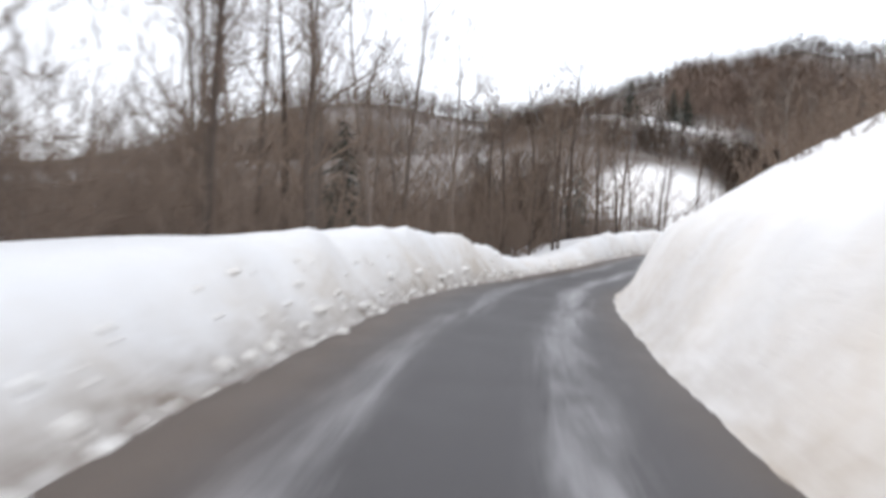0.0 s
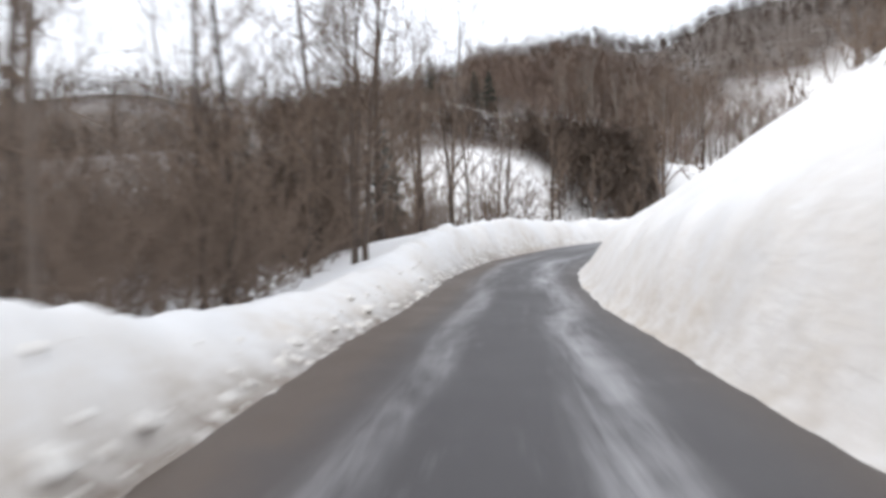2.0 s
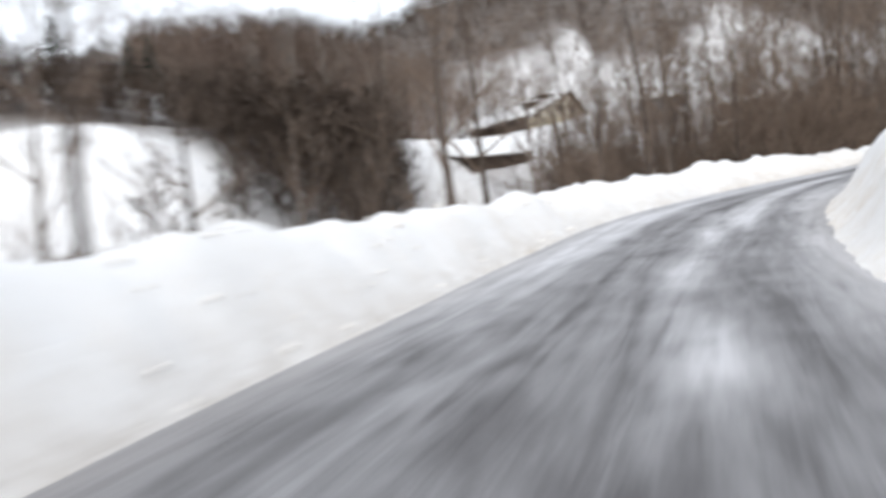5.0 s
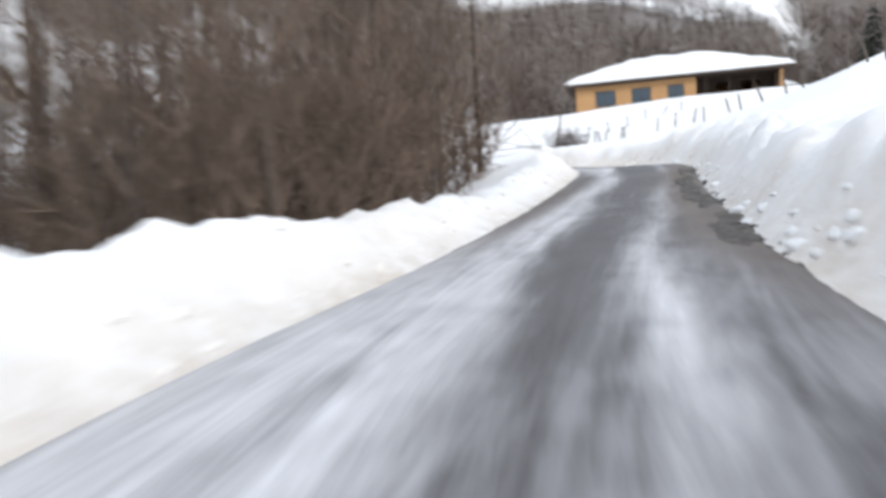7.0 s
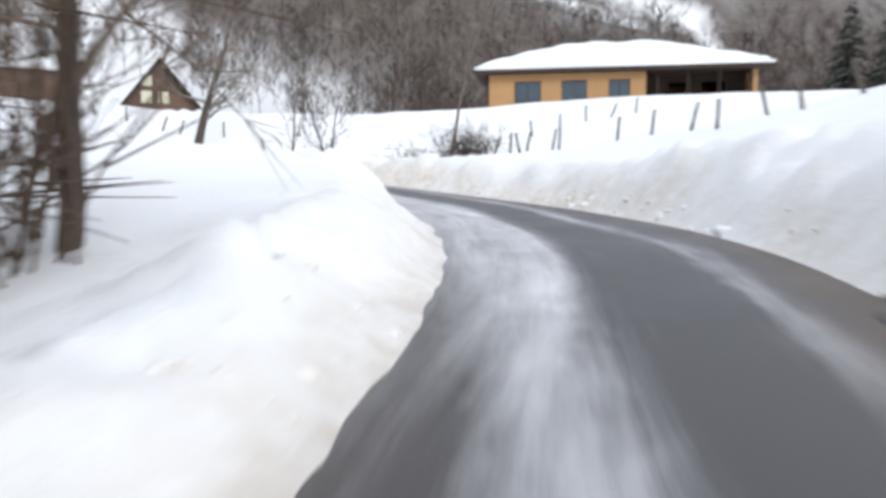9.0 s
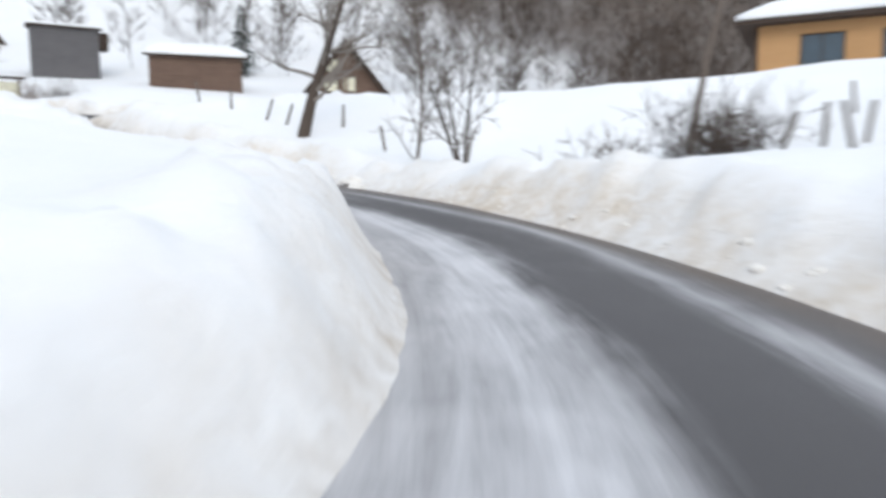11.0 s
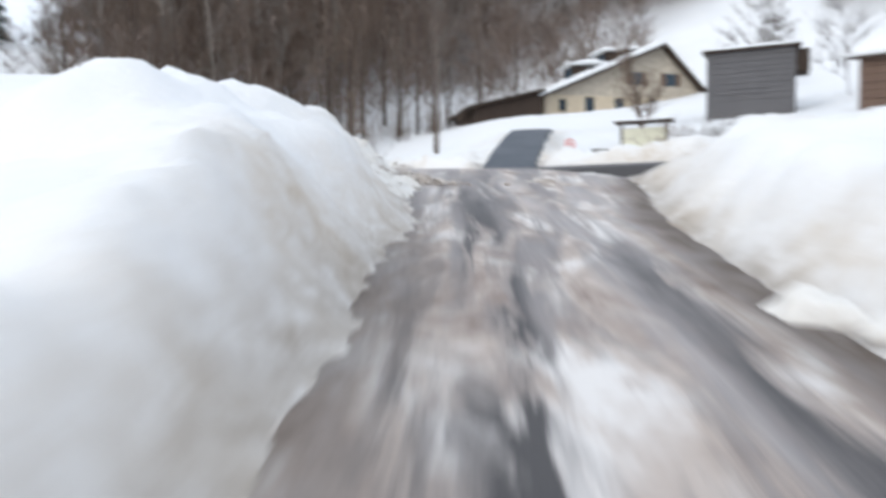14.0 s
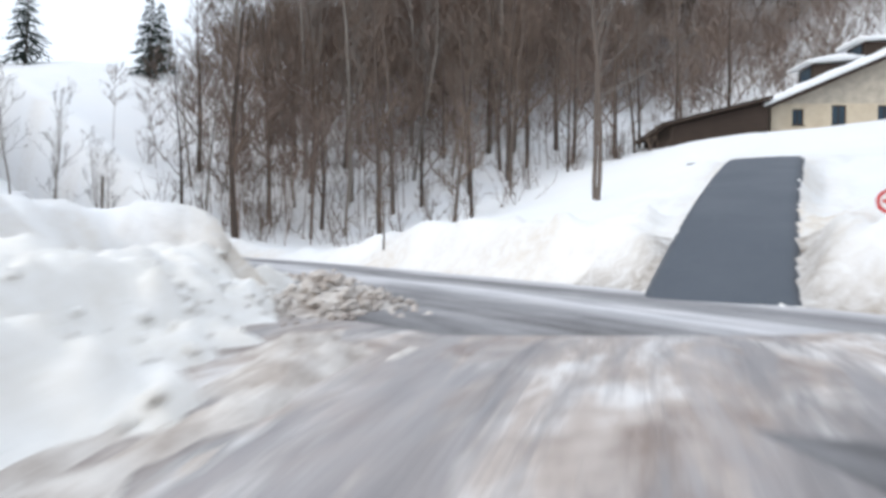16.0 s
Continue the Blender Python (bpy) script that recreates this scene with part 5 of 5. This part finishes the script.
# ---- small things by the crossing ----
def notice_board():
    h = root("notice_board", pose(31.0, 85.3, 4.1, 0, 0, -3), "roofed timber notice board with a pale panel", "notice board")
    for x in (0.05, 2.05):
        part("post", box(x - 0.06, x + 0.06, -0.06, 0.06, -0.8, 1.5, 0.01), POSTWOOD, h)
    part("panel", box(0.1, 2.0, -0.03, 0.03, 0.25, 1.2, 0.01), PAPER, h, "pale yellow notice panel")
    part("roof", prism([(-0.25, 1.42), (2.35, 1.42), (2.35, 1.5), (-0.25, 1.5)], -0.4, 0.4), DARKWOOD, h)
    part("roof_snow", snow_slab((-0.25, 2.35, -0.4, 0.4), lambda x, y: 1.5, 0.14, 2.0), SNOW, h, "thin snow on the board's roof", True)


def round_sign():
    h = root("traffic_sign", pose(30.33, 74.9, 2.80, 0, 0, 12), "round red and white traffic sign on a thin post", "sign")
    bm = bmesh.new()
    bmesh.ops.create_cone(bm, cap_ends=True, segments=10, radius1=0.022, radius2=0.022, depth=1.6, matrix=Matrix.Translation((0, 0, 0.15)))
    part("post", bm, STEEL, h)

    def disc(rad, y0, y1):
        b = bmesh.new()
        bmesh.ops.create_cone(b, cap_ends=True, segments=32, radius1=rad, radius2=rad, depth=y1 - y0, matrix=Matrix.Translation((0, (y0 + y1) / 2, 0.72)) @ Matrix.Rotation(math.pi / 2, 4, "X"))
        return b
    part("plate", disc(0.17, -0.03, 0.0), RED, h, "red sign plate")
    part("face", disc(0.125, -0.036, -0.0305), WHITE, h, "white sign face")
    part("bar", box(-0.095, 0.095, -0.042, -0.0365, 0.695, 0.745), RED, h, "red bar across the sign")


def parked_car():
    """A car beside the road, snowed in up to its windows."""
    h = root("parked_car", pose(25.85, 55.9, 0.85, 0, 0, 28), "dark green parked car buried in snow up to its windows", "car")
    body = [(-2.1, 0.25), (2.1, 0.25), (2.15, 0.75), (1.3, 0.92), (0.75, 1.42), (-1.2, 1.46), (-1.85, 0.98), (-2.15, 0.85)]
    bm = prism(body, -0.82, 0.82)
    bmesh.ops.bevel(bm, geom=bm.edges[:], offset=0.06, segments=2, affect="EDGES")
    part("body", bm, CARPAINT, h, "dark green car body", True)
    for y in (-0.826, 0.806):
        part("side_window", prism([(-1.25, 0.95), (1.05, 0.95), (0.68, 1.34), (-1.1, 1.36)], y, y + 0.02), GLASS, h)
    part("windscreen", prism([(1.27, 0.95), (1.31, 0.96), (0.80, 1.40), (0.76, 1.39)], -0.7, 0.7), GLASS, h)
    for x in (-1.35, 1.35):
        for y in (-0.8, 0.62):
            b = bmesh.new()
            bmesh.ops.create_cone(b, cap_ends=True, segments=24, radius1=0.31, radius2=0.31, depth=0.18, matrix=Matrix.Translation((x, y + 0.09, 0.31)) @ Matrix.Rotation(math.pi / 2, 4, "X"))
            w = part("wheel", b, RUBBER, h)
            b = bmesh.new()
            bmesh.ops.create_cone(b, cap_ends=True, segments=20, radius1=0.19, radius2=0.17, depth=0.2, matrix=Matrix.Translation((x, y + 0.09, 0.31)) @ Matrix.Rotation(math.pi / 2, 4, "X"))
            part("rim", b, STEEL, w)
    part("roof_snow", snow_slab((-1.35, 0.95, -0.8, 0.8), lambda x, y: 1.43, 0.38, 1.0), SNOW, h, "thick snow on the car roof", True)
    part("bonnet_snow", snow_slab((1.2, 2.1, -0.78, 0.78), lambda x, y: 0.92 - (x - 1.2) * 0.2, 0.45, 4.0), SNOW, h, "snow on the bonnet", True)


def fallen_branch():
    r = random.Random(71)
    out = Limbs()
    pts, _, d = grow(r, out, Vector((0, 0, 0.04)), Vector((1, 0.2, 0.05)).normalized(), 0.6, 0.045, 4, 7, 0.08, 0.0, 0.6)
    grow(r, out, pts[2], Vector((0.6, 0.7, 0.3)).normalized(), 0.2, 0.02, 2, 5, 0.1, 0.0, 0.5)
    ob = tagged(new("fallen_branch", out.mesh("fallen_branch", BARK_DARK)), "short dark broken branch lying on the snow", "branch")
    ob.matrix_world = pose(31.1, 74.6, ground_at(31.3, 74.7), 0, 0, 10)


fallen_branch()
notice_board()
round_sign()
parked_car()


def post_mesh(h, r):
    bm = bmesh.new()
    bmesh.ops.create_cone(bm, cap_ends=True, segments=7, radius1=r, radius2=r * 0.8, depth=h, matrix=Matrix.Translation((0, 0, h / 2 - 0.5)))
    return bm_mesh("fence_post", bm, POSTWOOD, True)


first_post = tagged(new("fence_post", post_mesh(1.25, 0.05)), "weathered split fence post leaning in the snow", "fence post", "meadow fence posts")
posts = [(35.9, 31.3), (36.3, 30.2), (34.9, 29.2), (34.0, 27.95), (33.7, 26.9), (31.7, 25.7), (31.6, 25.0), (29.6, 23.7), (28.6, 22.9), (27.7, 22.2)]
posts += [(46.1, 42.0), (47.2, 41.15), (49.1, 40.7), (50.5, 40.0), (51.7, 39.2)]
posts += [(39.9, 39.2), (40.6, 40.0), (39.6, 37.5), (40.8, 39.4), (40.3, 38.1), (38.6, 35.0), (38.0, 33.7), (41.1, 41.0), (36.8, 32.2)]
posts += [(39.7, 55.7), (39.3, 52.3), (38.0, 58.2), (38.4, 57.4), (40.0, 49.2), (37.6, 60.6), (37.0, 62.5)]
for k, (x, y) in enumerate(posts):
    m = pose(x, y, ground_at(x, y), rng.gauss(0, 6), rng.gauss(0, 5), rng.gauss(-40, 12)) @ pose(0, 0, 0, 0, -11 if k < 10 else rng.gauss(0, 9), 0)
    if k == 0:
        first_post.matrix_world = m
    else:
        copy_thing(first_post, m)
tall = tagged(new("utility_post", post_mesh(4.2, 0.085)), "tall weathered timber post at the edge of the ravine", "post")
tall.matrix_world = pose(-0.6, 81.4, ground_at(-0.6, 81.4), 0, 2, 0)


# ---- clods of ploughed snow ----
def clods(name, spots, seed, label, mat, size=(0.05, 0.17)):
    r = random.Random(seed)
    verts, faces = [], []
    bm = bmesh.new()
    bmesh.ops.create_icosphere(bm, subdivisions=2, radius=1.0)
    base_v = [v.co.copy() for v in bm.verts]
    base_f = [[v.index for v in f.verts] for f in bm.faces]
    bm.free()
    pts = np.array(spots)
    zs = ground_height(pts[:, 0], pts[:, 1])
    for (x, y), z in zip(spots, zs):
        s = r.uniform(*size) * r.uniform(0.6, 1.4)
        o = Vector((r.uniform(0, 50), r.uniform(0, 50), 0))
        b = len(verts)
        st = (r.uniform(0.8, 1.4), r.uniform(0.8, 1.4), r.uniform(0.55, 0.9))
        for v in base_v:
            k = s * (1 + 0.55 * noise.noise(v * 1.4 + o))
            verts.append((x + v.x * k * st[0], y + v.y * k * st[1], z + s * 0.02 + v.z * k * st[2]))
        faces += [[i + b for i in f] for f in base_f]
    return tagged(new(name, mesh_from(name, verts, faces, [mat])), label, "snow clods", kind="stuff")


def edge_spots(n, lo, hi, side, off, seed):
    r = random.Random(seed)
    out = []
    for _ in range(n):
        i = int(np.argmin(np.abs(road_s - r.uniform(lo, hi))))
        d = side * (road_h[i] + r.uniform(*off))
        out.append((road_c[i, 0] + road_n[i, 0] * d, road_c[i, 1] + road_n[i, 1] * d))
    return out


clods("snow_clods", edge_spots(420, -5, 52, -1, (-0.1, 0.9), 1) + edge_spots(260, 56, 100, -1, (0.1, 1.2), 2), 21, "rough clods of dirty ploughed snow along the bank", CLODS, (0.015, 0.055))
clods("snow_clods", edge_spots(150, 3, 50, -1, (-0.08, 0.4), 7), 24, "large cream-coloured lumps of ploughed snow at the bank's foot", CLODS, (0.025, 0.085))
clods("snow_clods", edge_spots(70, 84, 106, 1, (-0.1, 0.5), 3) + edge_spots(200, 108, 132, 1, (-0.25, 0.7), 4), 22, "rough clods of ploughed snow along the road edge", CLODS, (0.015, 0.05))


def mound(name, x0, y0, z0, wide, deep, tall, n, seed, label, mat, size):
    """A heap of lumps, piled highest in the middle."""
    r = random.Random(seed)
    lump = bmesh.new()
    bmesh.ops.create_icosphere(lump, subdivisions=2, radius=1.0)
    base_v = [v.co.copy() for v in lump.verts]
    base_f = [[v.index for v in f.verts] for f in lump.faces]
    lump.free()
    verts, faces = [(x0, y0, z0 + tall * 0.7)], []
    rings, segs = 12, 40
    for k in range(1, rings + 1):
        for a in range(segs):
            w = 2 * math.pi * a / segs
            q = 2.3 * k / rings * (1 + 0.28 * noise.noise((math.cos(w) * 1.4 + seed, math.sin(w) * 1.4, 0.0)))
            px, py = math.cos(w) * q * wide, math.sin(w) * q * deep
            lump_h = 0.6 + 0.9 * abs(noise.noise((px * 3.1, py * 3.1, seed))) + 0.5 * noise.noise((px * 7, py * 7, seed))
            verts.append((x0 + px, y0 + py, z0 + tall * 0.75 * math.exp(-(q / 1.25) ** 2) * lump_h - 0.10 * (k / rings) ** 3))
    faces += [(0, 1 + a, 1 + (a + 1) % segs) for a in range(segs)]
    for k in range(rings - 1):
        for a in range(segs):
            i, j = 1 + k * segs + a, 1 + k * segs + (a + 1) % segs
            faces.append((i, i + segs, j + segs, j))
    for _ in range(n):
        dx, dy = r.gauss(0, wide), r.gauss(0, deep)
        top = tall * math.exp(-(dx / wide / 1.3) ** 2 - (dy / deep / 1.3) ** 2)
        z = z0 + top * r.uniform(0.3, 1.0)
        s = r.uniform(*size)
        o = Vector((r.uniform(0, 50), r.uniform(0, 50), 0))
        b = len(verts)
        for v in base_v:
            k = s * (1 + 0.9 * noise.noise(v * 1.9 + o))
            verts.append((x0 + dx + v.x * k * 1.2, y0 + dy + v.y * k, z + v.z * k * 0.8))
        faces += [[i + b for i in f] for f in base_f]
    return tagged(new(name, mesh_from(name, verts, faces, [mat])), label, "snow heap", kind="stuff")


mound("slush_heap", 25.7, 69.1, 2.19, 0.46, 0.46, 0.40, 400, 31, "heap of brown slushy snow lumps at the road's mouth", CLODS_BROWN, (0.012, 0.05))
mound("slush_heap", 22.4, 72.0, 2.2, 0.7, 0.3, 0.18, 150, 32, "low grey heap of slush beside the crossing road", CLODS_BROWN, (0.03, 0.07))
mound("slush_heap", 29.3, 72.75, 2.08, 0.5, 0.14, 0.10, 40, 33, "small lumps of slush at the foot of the drive", CLODS, (0.03, 0.08))


def ploughed_ridge(edge, tall, label, seed):
    """Rough snow that the plough pushed up beside the road's mouth, on the road's own height."""
    r = random.Random(seed)
    pts = np.array(edge, float)
    u = np.r_[0, np.cumsum(np.linalg.norm(np.diff(pts, axis=0), axis=1))]
    along = np.arange(0, u[-1], 0.06)
    line = np.stack([np.interp(along, u, pts[:, k]) for k in (0, 1)], 1)
    for _ in range(12):
        line[1:-1] = (line[:-2] + 2 * line[1:-1] + line[2:]) / 4
    off = -sides(line)
    for _ in range(30):
        off[1:-1] = (off[:-2] + 2 * off[1:-1] + off[2:]) / 4
    deep = np.r_[np.arange(-0.35, 1.6, 0.06), np.arange(1.6, 3.9, 0.16)]
    gx = (line[:, 0, None] + off[:, 0, None] * deep).ravel()
    gy = (line[:, 1, None] + off[:, 1, None] * deep).ravel()
    w = np.tile(deep, len(along))
    s = np.repeat(along, len(deep))
    base = road_c[nearest(road_c, road_n, road_h, gx, gy)[0], 2]
    h = np.interp(s, np.linspace(0, u[-1], len(tall)), tall)
    w = w + 0.75 * fbm(gx / 0.8, gy / 0.8, seed + 5, 3)
    lumps = 0.20 * np.abs(fbm(gx / 0.32, gy / 0.32, seed, 3)) + 0.30 * fbm(gx / 0.9, gy / 0.9, seed + 9, 2)
    z = base + h * step(0.0, 1.15, w) * (0.85 + lumps) + lumps * 0.5 * step(-0.1, 0.3, w) * np.minimum(1, h * 3) - 0.10 * step(0.12, -0.2, w) - 0.02
    z = z - 0.9 * step(3.0, 3.8, np.tile(deep, len(along)))
    n = len(deep)
    verts = [tuple(v) for v in np.stack([gx, gy, z], 1).tolist()]
    faces = [(k * n + a, k * n + a + 1, (k + 1) * n + a + 1, (k + 1) * n + a) for k in range(len(along) - 1) for a in range(n - 1)]
    lump = bmesh.new()
    bmesh.ops.create_icosphere(lump, subdivisions=2, radius=1.0)
    base_v = [v.co.copy() for v in lump.verts]
    base_f = [[v.index for v in f.verts] for f in lump.faces]
    lump.free()
    for _ in range(330):
        i = r.randrange(4, len(along) - 4) * n + min(n - 1, int(abs(r.gauss(0, 9))) + 3)
        c, k0 = verts[i], r.uniform(0.015, 0.06)
        o = Vector((r.uniform(0, 50), r.uniform(0, 50), 0))
        first = len(verts)
        for v in base_v:
            k = k0 * (1 + 0.9 * noise.noise(v * 1.9 + o))
            verts.append((c[0] + v.x * k * 1.2, c[1] + v.y * k, c[2] + v.z * k * 0.8))
        faces += [[j + first for j in f] for f in base_f]
    return tagged(new("snow_ridge", mesh_from("snow_ridge", verts, faces, [CLODS])), label, "snow bank", kind="stuff")


ploughed_ridge([(30.3, 60.3), (29.75, 62.4), (29.2, 63.75), (28.45, 64.9), (27.4, 66.2), (26.2, 67.7), (25.2, 69.2), (24.5, 70.4), (24.0, 71.2)], (0.22, 0.58, 0.66, 0.70, 0.74, 0.7, 0.6, 0.5, 0.15), "rough white ploughed snow piled beside the road's mouth", 61)
mound("slush_heap", 29.4, 63.05, 1.55, 0.52, 0.24, 0.26, 420, 34, "brown slushy lumps fallen from the ploughed bank", CLODS_BROWN, (0.012, 0.045))


mound("slush_heap", 28.6, 63.65, 1.75, 0.18, 0.2, 0.22, 160, 36, "tan slush lumps slumped against the ploughed ridge", CLODS_BROWN, (0.012, 0.05))
mound("slush_heap", 31.6, 63.75, 1.53, 0.34, 0.17, 0.13, 160, 35, "low line of cream slush lumps across the wheel track", CLODS_BROWN, (0.012, 0.045))


def snow_blocks(spots, seed):
    """Single blocks of ploughed snow that lie along the road's edge."""
    r = random.Random(seed)
    shapes = []
    for k in range(4):
        bm = bmesh.new()
        bmesh.ops.create_icosphere(bm, subdivisions=3, radius=1.0)
        o = Vector((k * 7.3, 1.0, 2.0))
        for v in bm.verts:
            f = 1 + 0.5 * noise.noise(v.co * 1.1 + o) + 0.16 * noise.noise(v.co * 3.3 + o)
            v.co = Vector((v.co.x * f * 1.25, v.co.y * f, max(v.co.z * f * 0.7, -0.3)))
        shapes.append(bm_mesh("snow_block", bm, CLODS, True))
    for k, (x, y, size) in enumerate(spots):
        ob = tagged(new("snow_block", shapes[k % 4]), "rounded cream block of ploughed snow at the road edge", "snow block", "snow blocks along the road edge")
        ob.matrix_world = pose(x, y, ground_at(x, y) + size * 0.25, r.uniform(-12, 12), r.uniform(-12, 12), r.uniform(0, 360)) @ Matrix.Scale(size, 4)


def beside(s, d):
    i = int(np.argmin(np.abs(road_s - s)))
    off = math.copysign(road_h[i] + abs(d), d)
    return road_c[i, 0] + road_n[i, 0] * off, road_c[i, 1] + road_n[i, 1] * off


blocks = random.Random(91)
snow_blocks([(*beside(126.5 + k * 0.62 + blocks.uniform(-0.2, 0.2), 0.12 + blocks.uniform(0, 0.25)), blocks.uniform(0.10, 0.24)) for k in range(13)], 92)
snow_blocks([(*beside(13 + k * 1.5 + blocks.uniform(-0.5, 0.5), -(0.2 + blocks.uniform(0, 0.3))), blocks.uniform(0.06, 0.15)) for k in range(20)], 93)


def slush_band(lo, hi, d0, wide, tall, seed, label, mat, fill=0.0):
    """A broken ridge of slush along the road, d0 to the right of its middle; fill closes the gaps in it."""
    along = np.arange(lo, hi, 0.07)
    across = np.linspace(-1.35, 1.35, 25)
    c = np.stack([np.interp(along, road_s, road_c[:, k]) for k in range(3)], 1)
    n = np.stack([np.interp(along, road_s, road_n[:, k]) for k in range(2)], 1)
    h = np.interp(along, road_s, road_h)
    sway = d0 + 0.16 * np.sin(along * 0.31) + 0.3 * fbm(along / 2.3, along * 0 + seed, seed, 2)
    d = sway[:, None] + across * wide
    x, y = c[:, 0, None] + n[:, 0, None] * d, c[:, 1, None] + n[:, 1, None] * d
    u = np.repeat(along[:, None], len(across), 1)
    rag = 0.95 * fbm(u / 1.9, d / 0.34, seed + 3, 3) + 0.3 * fbm(u / 0.3, d / 0.16, seed + 6, 2)
    ends = np.minimum(1, np.minimum(along - lo, hi - along) / 1.2)[:, None]
    top = (1 - np.abs(across) ** 2) * 0.6 * ends + rag + fill - 0.32
    z = c[:, 2, None] + 0.03 * (1 - np.clip(d / (h[:, None] + 0.45), -1, 1) ** 2) + np.clip(top, -0.35, 1) * tall * (1 + 0.8 * fbm(u / 0.12, d / 0.1, seed + 8, 2)) - 0.006
    w = len(across)
    verts = np.stack([x, y, z], 2).reshape(-1, 3).tolist()
    faces = [(k * w + a, k * w + a + 1, (k + 1) * w + a + 1, (k + 1) * w + a) for k in range(len(along) - 1) for a in range(w - 1)]
    return tagged(new("road_slush", mesh_from("road_slush", verts, faces, [mat])), label, "slush", kind="stuff")


slush_band(131, 142, -1.6, 0.40, 0.10, 104, "brown slush pushed along the road edge", CLODS_BROWN, -0.05)
slush_band(140.5, 147, -2.3, 0.5, 0.22, 110, "broad heap of brown slush at the road's mouth", CLODS_BROWN, -0.06)
slush_band(85, 101, 1.5, 0.34, 0.08, 119, "dark gritty debris along the foot of the bank", GRIT, 0.0)
clods("snow_clods", edge_spots(60, 82, 112, 1, (0.05, 0.7), 11), 26, "white lumps of ploughed snow on the bank", SNOW, (0.03, 0.10))
clods("road_debris", edge_spots(260, 84, 101, 1, (-0.45, 0.25), 12), 27, "dark clods of frozen grit along the road edge", GRIT, (0.015, 0.06))
